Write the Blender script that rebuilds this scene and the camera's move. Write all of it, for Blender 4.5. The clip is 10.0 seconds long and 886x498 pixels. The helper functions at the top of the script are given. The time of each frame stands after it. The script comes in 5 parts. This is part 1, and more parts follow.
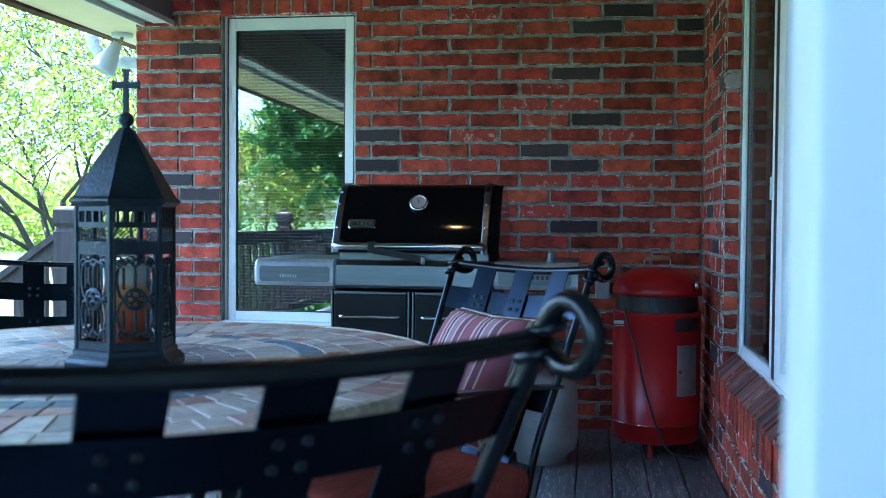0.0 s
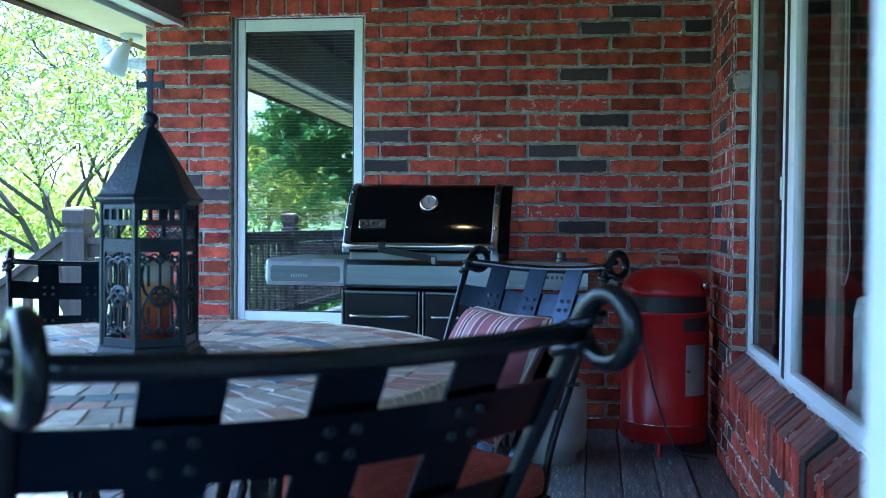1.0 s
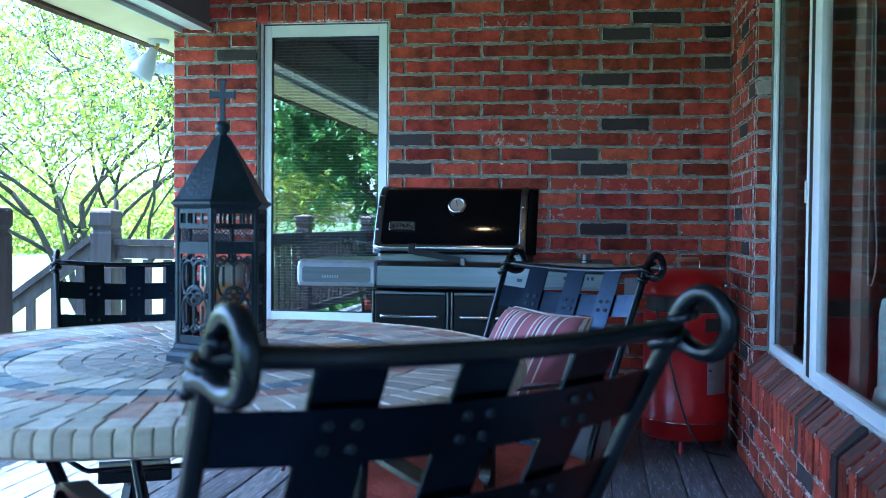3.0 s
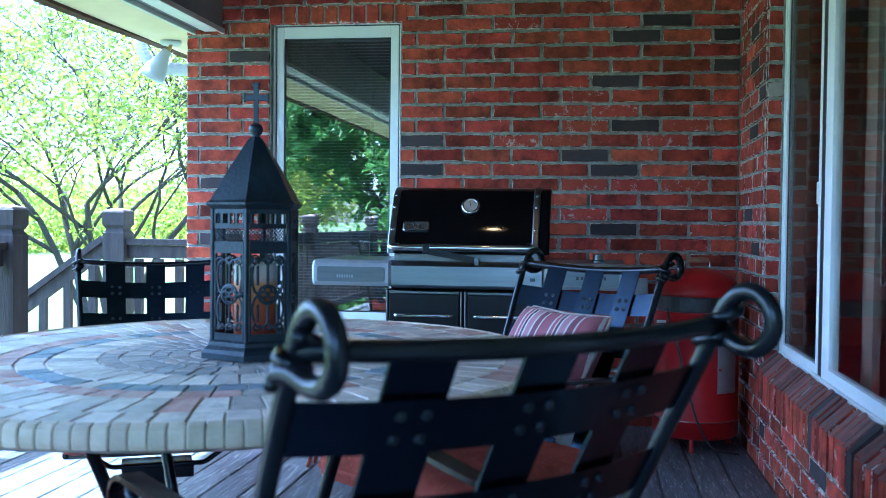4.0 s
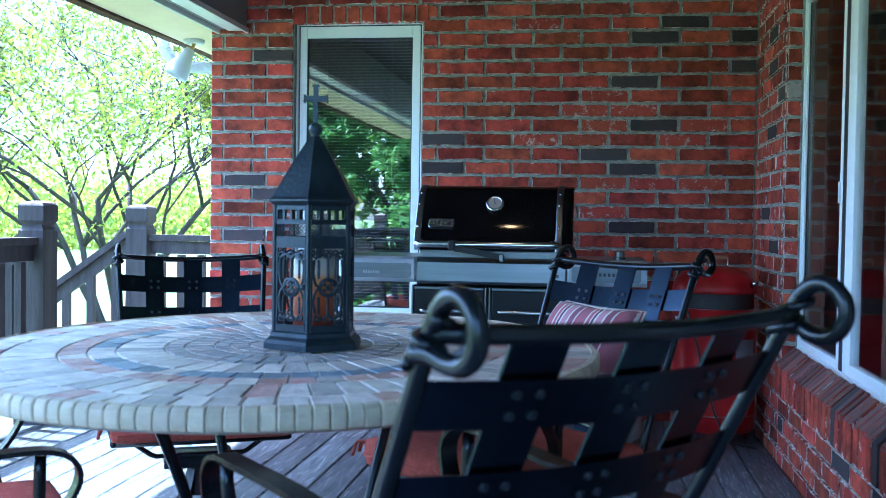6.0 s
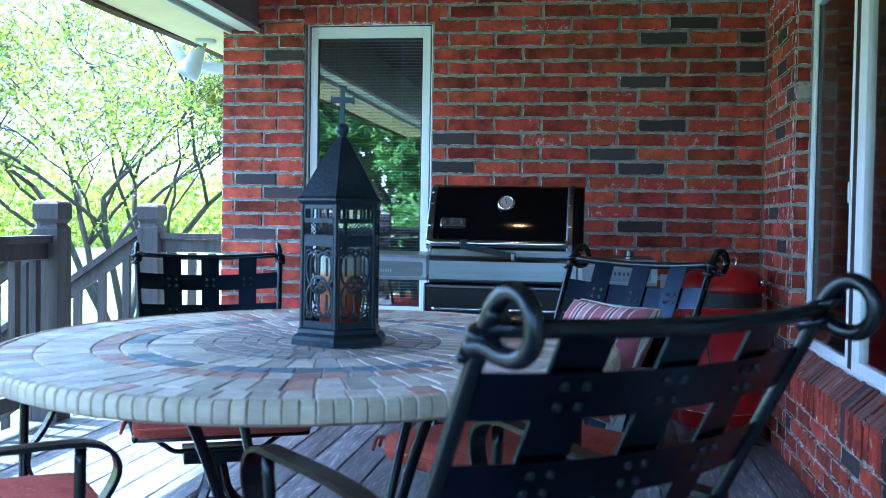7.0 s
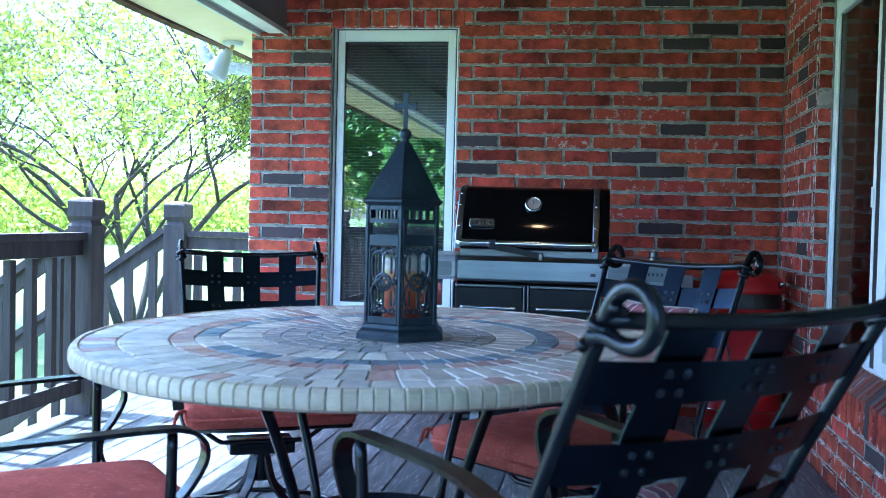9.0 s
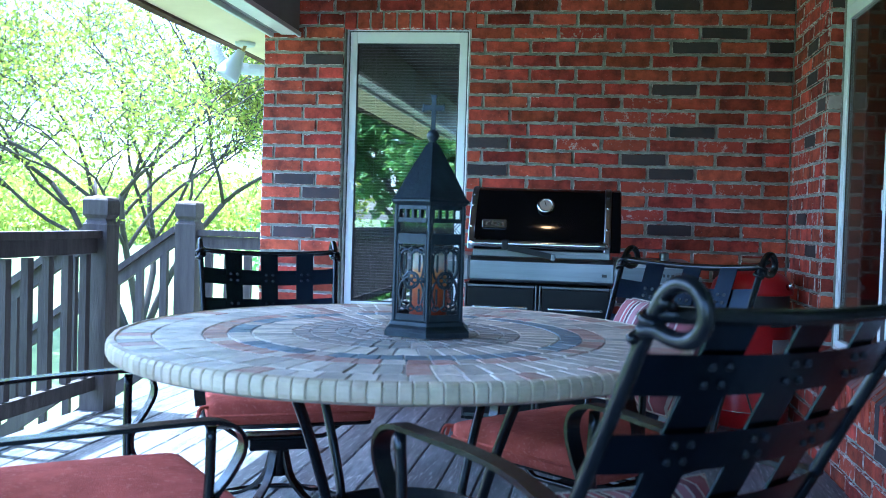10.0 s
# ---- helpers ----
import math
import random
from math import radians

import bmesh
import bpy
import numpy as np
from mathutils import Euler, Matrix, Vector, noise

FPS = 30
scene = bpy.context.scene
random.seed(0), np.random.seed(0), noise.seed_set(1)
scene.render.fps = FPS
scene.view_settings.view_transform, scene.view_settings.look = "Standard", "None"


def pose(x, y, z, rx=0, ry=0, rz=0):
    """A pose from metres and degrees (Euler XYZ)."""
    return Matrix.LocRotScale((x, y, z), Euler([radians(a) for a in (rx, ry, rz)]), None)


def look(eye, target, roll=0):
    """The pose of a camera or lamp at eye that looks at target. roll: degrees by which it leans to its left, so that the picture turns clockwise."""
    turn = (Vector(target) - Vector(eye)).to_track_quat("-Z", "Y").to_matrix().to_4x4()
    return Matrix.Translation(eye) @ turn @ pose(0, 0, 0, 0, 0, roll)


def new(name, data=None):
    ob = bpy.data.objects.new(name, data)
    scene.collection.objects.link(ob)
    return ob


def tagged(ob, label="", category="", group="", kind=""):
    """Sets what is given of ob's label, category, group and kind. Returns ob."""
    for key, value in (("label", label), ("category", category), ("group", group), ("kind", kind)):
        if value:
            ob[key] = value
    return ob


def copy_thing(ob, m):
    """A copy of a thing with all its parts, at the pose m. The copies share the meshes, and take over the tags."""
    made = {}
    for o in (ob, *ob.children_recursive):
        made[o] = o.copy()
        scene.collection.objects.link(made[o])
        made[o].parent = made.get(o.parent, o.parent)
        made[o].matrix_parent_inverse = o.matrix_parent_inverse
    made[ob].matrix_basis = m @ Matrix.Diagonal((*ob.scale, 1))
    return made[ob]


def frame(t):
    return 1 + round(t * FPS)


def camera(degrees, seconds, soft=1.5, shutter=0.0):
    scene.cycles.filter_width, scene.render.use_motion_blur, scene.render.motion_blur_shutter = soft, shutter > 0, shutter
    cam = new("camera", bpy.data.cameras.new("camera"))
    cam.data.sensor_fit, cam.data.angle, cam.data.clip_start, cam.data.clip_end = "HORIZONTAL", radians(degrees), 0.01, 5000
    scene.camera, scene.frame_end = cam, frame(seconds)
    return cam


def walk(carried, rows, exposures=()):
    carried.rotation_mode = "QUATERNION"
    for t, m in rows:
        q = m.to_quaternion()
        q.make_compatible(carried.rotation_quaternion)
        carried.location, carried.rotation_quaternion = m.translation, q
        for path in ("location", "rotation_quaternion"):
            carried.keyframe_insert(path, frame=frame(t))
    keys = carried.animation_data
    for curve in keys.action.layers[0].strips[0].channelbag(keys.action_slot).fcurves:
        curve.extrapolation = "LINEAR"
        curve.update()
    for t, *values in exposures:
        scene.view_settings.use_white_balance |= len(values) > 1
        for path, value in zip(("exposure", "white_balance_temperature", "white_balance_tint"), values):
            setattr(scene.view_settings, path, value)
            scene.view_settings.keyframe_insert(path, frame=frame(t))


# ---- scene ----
cam = camera(47.54, 10.0, soft=0.65)
# seconds, eye, yaw to the left, pitch, roll
PATH = [
    (0, -0.526, -5.066, 1.045, 8.49, -1.70, 0.48),
    (0.5, -0.543, -5.074, 1.040, 8.52, -1.64, 0.50),
    (1, -0.559, -5.093, 1.038, 8.57, -1.61, 0.50),
    (1.5, -0.579, -5.119, 1.039, 8.60, -1.58, 0.49),
    (2, -0.603, -5.149, 1.040, 8.61, -1.57, 0.49),
    (2.5, -0.630, -5.179, 1.042, 8.64, -1.56, 0.49),
    (4, -0.710, -5.261, 1.042, 8.64, -1.54, 0.61),
    (4.5, -0.735, -5.284, 1.041, 8.63, -1.55, 0.65),
    (5, -0.763, -5.309, 1.040, 8.62, -1.57, 0.74),
    (5.5, -0.787, -5.339, 1.039, 8.61, -1.62, 0.80),
    (7, -0.853, -5.418, 1.038, 8.61, -1.73, 0.96),
    (7.5, -0.881, -5.451, 1.038, 8.60, -1.74, 1.05),
    (8, -0.907, -5.479, 1.038, 8.60, -1.75, 1.16),
    (8.5, -0.938, -5.512, 1.038, 8.59, -1.75, 1.27),
    (9, -0.969, -5.546, 1.038, 8.58, -1.74, 1.41),
    (9.5, -0.999, -5.577, 1.037, 8.55, -1.71, 1.56),
    (10, -1.026, -5.604, 1.032, 8.51, -1.66, 1.76),
]


def aim(x, y, z, yaw, pitch, roll):
    a, b = radians(yaw), radians(pitch)
    way = Vector((-math.sin(a) * math.cos(b), math.cos(a) * math.cos(b), math.sin(b)))
    eye = Vector((x, y, z))
    return look(eye, eye + way * 2, roll)


# wide aperture: the grill and the wall are sharp, the nearest things soft
cam.data.dof.use_dof = True
cam.data.dof.focus_distance, cam.data.dof.aperture_fstop = 5.0, 7.5
walk(cam, [(t, aim(*row)) for t, *row in PATH], exposures=[(0.0, 3.05, 4500, 3), (1.5, 3.12, 4300, 4), (10.0, 3.27, 4450, 7)])

# ---- world and light ----
SUN_ELEVATION, SUN_AZIMUTH = 66.0, 279.0   # degrees; azimuth clockwise from +y
world = bpy.data.worlds.new("sky")
scene.world = world
world.use_nodes = True
wn = world.node_tree.nodes
sky = wn.new("ShaderNodeTexSky")
sky.sky_type, sky.sun_disc = "NISHITA", False
sky.sun_elevation, sky.sun_rotation = radians(SUN_ELEVATION), radians(SUN_AZIMUTH)
sky.air_density, sky.dust_density, sky.ozone_density = 1.0, 2.5, 1.0
wn["Background"].inputs["Strength"].default_value = 0.15
world.node_tree.links.new(sky.outputs["Color"], wn["Background"].inputs["Color"])

sun_data = bpy.data.lights.new("sun", "SUN")
sun_data.energy, sun_data.angle, sun_data.color = 4.0, radians(0.6), (1.0, 0.95, 0.87)
sun = new("sun", sun_data)
az, el = radians(SUN_AZIMUTH), radians(SUN_ELEVATION)
sun_from = Vector((math.sin(az) * math.cos(el), math.cos(az) * math.cos(el), math.sin(el)))
sun.matrix_world = look(sun_from * 30, (0, 0, 0))

# ---- materials ----
MATS = {}


def material(name, colour, rough=0.6, metal=0.0, second=None, scale=8.0, mix=0.5, bump=0.0, bump_scale=60.0,
             vary=0.0, stretch=(1, 1, 1), coat=0.0, fine=None, island=False, rim=None, spec=0.5):
    """A surface with two scales of variation, optional brightness change from object to object, and relief."""
    m = bpy.data.materials.new(name)
    m.use_nodes = True
    nt = m.node_tree
    n, l = nt.nodes, nt.links
    b = n["Principled BSDF"]
    b.inputs["Roughness"].default_value = rough
    b.inputs["Metallic"].default_value = metal
    b.inputs["Specular IOR Level"].default_value = spec
    if coat:
        b.inputs["Coat Weight"].default_value = coat
        b.inputs["Coat Roughness"].default_value = 0.05
    tc = n.new("ShaderNodeTexCoord")
    mp = n.new("ShaderNodeMapping")
    mp.inputs["Scale"].default_value = stretch
    l.new(tc.outputs["Object"], mp.inputs["Vector"])
    big = n.new("ShaderNodeTexNoise")
    big.noise_dimensions = "4D"
    big.inputs["Scale"].default_value = scale
    big.inputs["Detail"].default_value = 6
    big.inputs["Roughness"].default_value = 0.65
    l.new(mp.outputs["Vector"], big.inputs["Vector"])
    info = n.new("ShaderNodeObjectInfo")
    rnd = info.outputs["Random"]
    if island:
        rnd = n.new("ShaderNodeNewGeometry").outputs["Random Per Island"]
    mul = n.new("ShaderNodeMath")
    mul.operation = "MULTIPLY"
    mul.inputs[1].default_value = 37.0
    l.new(rnd, mul.inputs[0])
    l.new(mul.outputs[0], big.inputs["W"])
    ramp = n.new("ShaderNodeValToRGB")
    ramp.color_ramp.elements[0].position = 0.5 - 0.22 * mix - 0.02
    ramp.color_ramp.elements[1].position = 0.5 + 0.22 * mix + 0.02
    ramp.color_ramp.elements[0].color = (*colour, 1)
    ramp.color_ramp.elements[1].color = (*(second or [c * 0.75 for c in colour]), 1)
    l.new(big.outputs["Fac"], ramp.inputs["Fac"])
    out = ramp.outputs["Color"]
    if fine:
        fn = n.new("ShaderNodeTexNoise")
        fn.noise_dimensions = "4D"
        l.new(mul.outputs[0], fn.inputs["W"])
        fn.inputs["Scale"].default_value = fine[1]
        fn.inputs["Detail"].default_value = 5
        fn.inputs["Roughness"].default_value = 0.8
        l.new(mp.outputs["Vector"], fn.inputs["Vector"])
        fr = n.new("ShaderNodeValToRGB")
        fr.color_ramp.elements[0].position, fr.color_ramp.elements[1].position = fine[2], fine[2] + 0.06
        l.new(fn.outputs["Fac"], fr.inputs["Fac"])
        mx = n.new("ShaderNodeMix")
        mx.data_type = "RGBA"
        l.new(fr.outputs["Color"], mx.inputs["Factor"])
        l.new(out, mx.inputs["A"])
        mx.inputs["B"].default_value = (*fine[0], 1)
        out = mx.outputs["Result"]
    if rim:
        # chalky residue that creeps in from the arrises of a brick
        gs = n.new("ShaderNodeSeparateXYZ")
        l.new(tc.outputs["Generated"], gs.inputs["Vector"])
        dist = []
        for axis, size in (("X", 0.245), ("Z", 0.067)):
            sub_ = n.new("ShaderNodeMath")
            sub_.operation = "SUBTRACT"
            l.new(gs.outputs[axis], sub_.inputs[0])
            sub_.inputs[1].default_value = 0.5
            ab = n.new("ShaderNodeMath")
            ab.operation = "ABSOLUTE"
            l.new(sub_.outputs[0], ab.inputs[0])
            md = n.new("ShaderNodeMath")
            md.operation = "MULTIPLY_ADD"
            md.inputs[1].default_value, md.inputs[2].default_value = -size, size / 2
            l.new(ab.outputs[0], md.inputs[0])
            dist.append(md.outputs[0])
        mi = n.new("ShaderNodeMath")
        mi.operation = "MINIMUM"
        l.new(dist[0], mi.inputs[0])
        l.new(dist[1], mi.inputs[1])
        rn = n.new("ShaderNodeTexNoise")
        rn.noise_dimensions = "4D"
        rn.inputs["Scale"].default_value, rn.inputs["Detail"].default_value, rn.inputs["Roughness"].default_value = 30, 6, 0.75
        l.new(tc.outputs["Object"], rn.inputs["Vector"])
        l.new(mul.outputs[0], rn.inputs["W"])
        ra = n.new("ShaderNodeMath")
        ra.operation = "MULTIPLY_ADD"
        ra.inputs[1].default_value = -14.0
        l.new(mi.outputs[0], ra.inputs[0])
        l.new(rn.outputs["Fac"], ra.inputs[2])
        rr_ = n.new("ShaderNodeValToRGB")
        rr_.color_ramp.elements[0].position, rr_.color_ramp.elements[1].position = rim[1], rim[1] + 0.09
        l.new(ra.outputs[0], rr_.inputs["Fac"])
        rm = n.new("ShaderNodeMix")
        rm.data_type = "RGBA"
        l.new(rr_.outputs["Color"], rm.inputs["Factor"])
        l.new(out, rm.inputs["A"])
        rm.inputs["B"].default_value = (*rim[0], 1)
        out = rm.outputs["Result"]
    if vary:
        hsv = n.new("ShaderNodeHueSaturation")
        mr = n.new("ShaderNodeMapRange")
        mr.inputs["To Min"].default_value, mr.inputs["To Max"].default_value = 1 - vary, 1 + vary
        l.new(rnd, mr.inputs["Value"])
        l.new(mr.outputs["Result"], hsv.inputs["Value"])
        hm = n.new("ShaderNodeMath")
        hm.operation = "MULTIPLY_ADD"
        hm.inputs[1].default_value, hm.inputs[2].default_value = 0.014, 0.494
        fm = n.new("ShaderNodeMath")
        fm.operation = "FRACT"
        l.new(mul.outputs[0], fm.inputs[0])
        l.new(fm.outputs[0], hm.inputs[0])
        l.new(hm.outputs[0], hsv.inputs["Hue"])
        l.new(out, hsv.inputs["Color"])
        out = hsv.outputs["Color"]
    l.new(out, b.inputs["Base Color"])
    if bump:
        bn = n.new("ShaderNodeTexNoise")
        bn.inputs["Scale"].default_value = bump_scale
        bn.inputs["Detail"].default_value = 5
        l.new(mp.outputs["Vector"], bn.inputs["Vector"])
        bp = n.new("ShaderNodeBump")
        bp.inputs["Strength"].default_value = bump
        bp.inputs["Distance"].default_value = 0.004
        l.new(bn.outputs["Fac"], bp.inputs["Height"])
        l.new(bp.outputs["Normal"], b.inputs["Normal"])
    MATS[name] = m
    return m


BRICK = material("brick_red", (0.48, 0.080, 0.047), 0.85, spec=0.15, second=(0.130, 0.028, 0.021), scale=9, mix=0.55, bump=0.9, bump_scale=55,
                 vary=0.42, fine=((0.46, 0.32, 0.27), 60, 0.63), rim=((0.70, 0.64, 0.58), 0.488))
BRICK_PALE = material("brick_limewashed", (0.42, 0.078, 0.046), 0.9, spec=0.12, second=(0.25, 0.045, 0.032), scale=18, mix=1.0, bump=0.8, bump_scale=60, vary=0.22,
                      fine=((0.48, 0.35, 0.31), 26, 0.56), rim=((0.66, 0.60, 0.54), 0.46))
BRICK_DARK = material("brick_dark", (0.040, 0.041, 0.046), 0.85, spec=0.15, second=(0.085, 0.055, 0.052), scale=8, mix=1.0, bump=0.7, bump_scale=55,
                      vary=0.25, fine=((0.26, 0.25, 0.24), 28, 0.66), rim=((0.34, 0.32, 0.30), 0.58))
BRICK_SILL = material("brick_weathered", (0.24, 0.085, 0.066), 0.9, second=(0.115, 0.090, 0.085), scale=22, mix=0.9, bump=0.8, bump_scale=60, vary=0.3, spec=0.15,
                      fine=((0.40, 0.33, 0.30), 30, 0.62))
BRICK_GREY = material("brick_grey", (0.40, 0.36, 0.33), 0.9, second=(0.30, 0.24, 0.22), scale=20, mix=0.8, bump=0.6, vary=0.1)
MORTAR = material("mortar", (0.42, 0.43, 0.375), 0.95, spec=0.1, second=(0.20, 0.205, 0.18), scale=22, bump=0.8, bump_scale=120)
BRICK_EDGE = material("brick_edge", (0.16, 0.030, 0.022), 0.95, spec=0.1, second=(0.62, 0.57, 0.51), scale=26, mix=0.4, bump=0.8, bump_scale=90)
DECK = material("deck_wood", (0.155, 0.165, 0.170), 0.45, spec=0.4, second=(0.034, 0.038, 0.042), scale=3.5, mix=0.6, bump=1.0, bump_scale=40,
                vary=0.30, stretch=(9, 0.9, 1), fine=((0.40, 0.40, 0.395), 11, 0.55))
RAIL = material("rail_wood", (0.080, 0.068, 0.066), 0.75, spec=0.25, second=(0.034, 0.028, 0.028), scale=4, mix=1.0, bump=0.8, bump_scale=30,
                vary=0.15, stretch=(6, 6, 0.7))
CAP = material("post_cap_wood", (0.30, 0.24, 0.21), 0.8, second=(0.18, 0.13, 0.11), scale=14, bump=0.5)
WHITE = material("white_vinyl", (0.90, 0.90, 0.90), 0.35, second=(0.84, 0.85, 0.85), scale=3, bump=0.05, bump_scale=200)
TRIM = material("white_trim_paint", (0.74, 0.74, 0.72), 0.5, second=(0.64, 0.64, 0.62), scale=5, bump=0.15, bump_scale=60)
DOOR_PAINT = material("door_paint", (0.86, 0.86, 0.84), 0.4, second=(0.82, 0.82, 0.80), scale=2, bump=0.05)
BEAM_GREY = material("beam_grey_paint", (0.26, 0.26, 0.26), 0.6, second=(0.22, 0.22, 0.22), scale=4, bump=0.2, bump_scale=50)
SOFFIT = material("soffit_paint", (0.76, 0.64, 0.45), 0.7, spec=0.2, second=(0.68, 0.56, 0.38), scale=2.5, bump=0.15, bump_scale=50)
# out-of-view ceilings: colour kept dark so little light bounces onto the upper walls
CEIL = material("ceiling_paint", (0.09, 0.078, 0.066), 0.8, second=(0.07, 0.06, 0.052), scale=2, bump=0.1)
GUTTER = material("brown_drip_edge", (0.06, 0.036, 0.024), 0.8, spec=0.1, second=(0.12, 0.075, 0.05), scale=10)
IRON = material("black_iron", (0.003, 0.004, 0.006), 0.27, 0.0, spec=0.4, second=(0.007, 0.008, 0.010), scale=30, bump=0.12, bump_scale=90)
STRAP = material("dark_strap", (0.030, 0.039, 0.058), 0.26, 0.99, spec=0.1, second=(0.023, 0.030, 0.046), scale=20, bump=0.04, bump_scale=140)
RIVET = material("rivet_iron", (0.010, 0.011, 0.014), 0.5, 0.0, spec=0.3, second=(0.007, 0.008, 0.010), scale=40)
CUSHION = material("terracotta_cushion", (0.46, 0.110, 0.080), 0.95, spec=0.1, second=(0.33, 0.075, 0.055), scale=14, bump=0.8, bump_scale=260, fine=((0.52, 0.17, 0.13), 90, 0.56))
LANTERN = material("lantern_iron", (0.014, 0.020, 0.026), 0.34, 0.3, spec=0.5, second=(0.034, 0.046, 0.057), scale=24, mix=0.8, bump=0.35, bump_scale=120)
ENAMEL = material("black_enamel", (0.002, 0.002, 0.003), 0.06, 0.0, spec=0.22, second=(0.003, 0.003, 0.004), scale=6)
STEEL = material("brushed_steel", (0.21, 0.22, 0.228), 0.30, 1.0, second=(0.170, 0.180, 0.188), scale=3, stretch=(0.8, 4, 14), bump=0.05, bump_scale=90)
CHROME = material("chrome", (0.70, 0.70, 0.71), 0.12, 1.0, second=(0.60, 0.60, 0.61), scale=8)
SATIN = material("satin_black", (0.006, 0.006, 0.007), 0.32, spec=0.3, second=(0.009, 0.009, 0.010), scale=10, bump=0.05)
DARKPLASTIC = material("black_plastic", (0.022, 0.022, 0.023), 0.5, second=(0.03, 0.03, 0.03), scale=20, bump=0.15)
RED = material("red_enamel", (0.44, 0.010, 0.012), 0.34, 0.0, spec=0.35, second=(0.32, 0.008, 0.010), scale=5, bump=0.05, coat=0.1)
PLATE = material("silver_plate", (0.42, 0.43, 0.44), 0.45, 0.6, second=(0.32, 0.33, 0.34), scale=10)
TANKWHITE = material("tank_paint", (0.36, 0.37, 0.36), 0.6, second=(0.26, 0.26, 0.25), scale=6)
WOODHANDLE = material("handle_wood", (0.36, 0.19, 0.10), 0.6, second=(0.26, 0.13, 0.07), scale=12, stretch=(1, 6, 1))
SLAT = material("blind_slat", (0.52, 0.52, 0.50), 0.5, second=(0.46, 0.46, 0.44), scale=3)
CORD = material("cord", (0.55, 0.53, 0.48), 0.8, second=(0.45, 0.43, 0.4), scale=20)
ROOMWALL = material("room_wall", (0.34, 0.25, 0.19), 0.8, second=(0.17, 0.13, 0.1), scale=2)
ROOMFLOOR = material("room_floor", (0.16, 0.10, 0.07), 0.6, second=(0.12, 0.08, 0.05), scale=3)
SOFA = material("sofa_fabric", (0.52, 0.56, 0.54), 0.95, second=(0.46, 0.50, 0.48), scale=8, bump=0.4, bump_scale=300)
LAMPWHITE = material("lamp_white", (0.52, 0.53, 0.54), 0.4, second=(0.45, 0.46, 0.48), scale=6)
BRASS = material("brass", (0.55, 0.40, 0.16), 0.3, 1.0, second=(0.45, 0.32, 0.12), scale=20)
BARK = material("bark", (0.075, 0.062, 0.054), 0.95, second=(0.035, 0.028, 0.024), scale=9, mix=0.9, bump=1.0, bump_scale=30, stretch=(1, 1, 0.35))
TILE_TAN = material("tile_tan", (0.72, 0.62, 0.51), 0.45, spec=0.4, second=(0.52, 0.44, 0.36), scale=24, bump=0.5, bump_scale=70, vary=0.26, fine=((0.40, 0.34, 0.28), 44, 0.61))
TILE_RED = material("tile_red", (0.46, 0.22, 0.16), 0.48, spec=0.3, second=(0.54, 0.38, 0.30), scale=24, bump=0.5, bump_scale=70, vary=0.2)
TILE_BLUE = material("tile_blue", (0.13, 0.18, 0.23), 0.45, spec=0.35, second=(0.30, 0.33, 0.35), scale=24, bump=0.5, bump_scale=70, vary=0.25)
TILE_MIX = material("tile_mixed", (0.48, 0.38, 0.31), 0.48, spec=0.3, second=(0.30, 0.30, 0.29), scale=12, bump=0.5, bump_scale=70, vary=0.3, island=True)
TILE_EDGE = material("tile_edge", (0.66, 0.54, 0.38), 0.5, spec=0.3, second=(0.54, 0.43, 0.29), scale=22, bump=0.5, bump_scale=70, vary=0.12, island=True)
GROUT = material("grout", (0.52, 0.47, 0.40), 0.9, spec=0.1, second=(0.46, 0.41, 0.35), scale=30, bump=0.4)
GRASS = material("lawn", (0.085, 0.135, 0.030), 0.95, second=(0.12, 0.155, 0.045), scale=0.5, mix=1.0, bump=1.0, bump_scale=40, fine=((0.17, 0.17, 0.075), 6, 0.6))


def leaf_material(name, a, b, through_light):
    m = bpy.data.materials.new(name)
    m.use_nodes = True
    nt = m.node_tree
    n, l = nt.nodes, nt.links
    geo = n.new("ShaderNodeNewGeometry")
    ramp = n.new("ShaderNodeValToRGB")
    ramp.color_ramp.elements[0].color, ramp.color_ramp.elements[1].color = (*a, 1), (*b, 1)
    l.new(geo.outputs["Random Per Island"], ramp.inputs["Fac"])
    p = n["Principled BSDF"]
    p.inputs["Roughness"].default_value = 0.55
    l.new(ramp.outputs["Color"], p.inputs["Base Color"])
    tr = n.new("ShaderNodeBsdfTranslucent")
    l.new(ramp.outputs["Color"], tr.inputs["Color"])
    mx = n.new("ShaderNodeMixShader")
    mx.inputs["Fac"].default_value = through_light
    l.new(p.outputs["BSDF"], mx.inputs[1])
    l.new(tr.outputs["BSDF"], mx.inputs[2])
    l.new(mx.outputs["Shader"], n["Material Output"].inputs["Surface"])
    return m


LEAF = leaf_material("spring_leaf", (0.16, 0.26, 0.022), (0.42, 0.42, 0.060), 0.52)
LEAF_DARK = leaf_material("summer_leaf", (0.08, 0.20, 0.04), (0.17, 0.28, 0.06), 0.45)


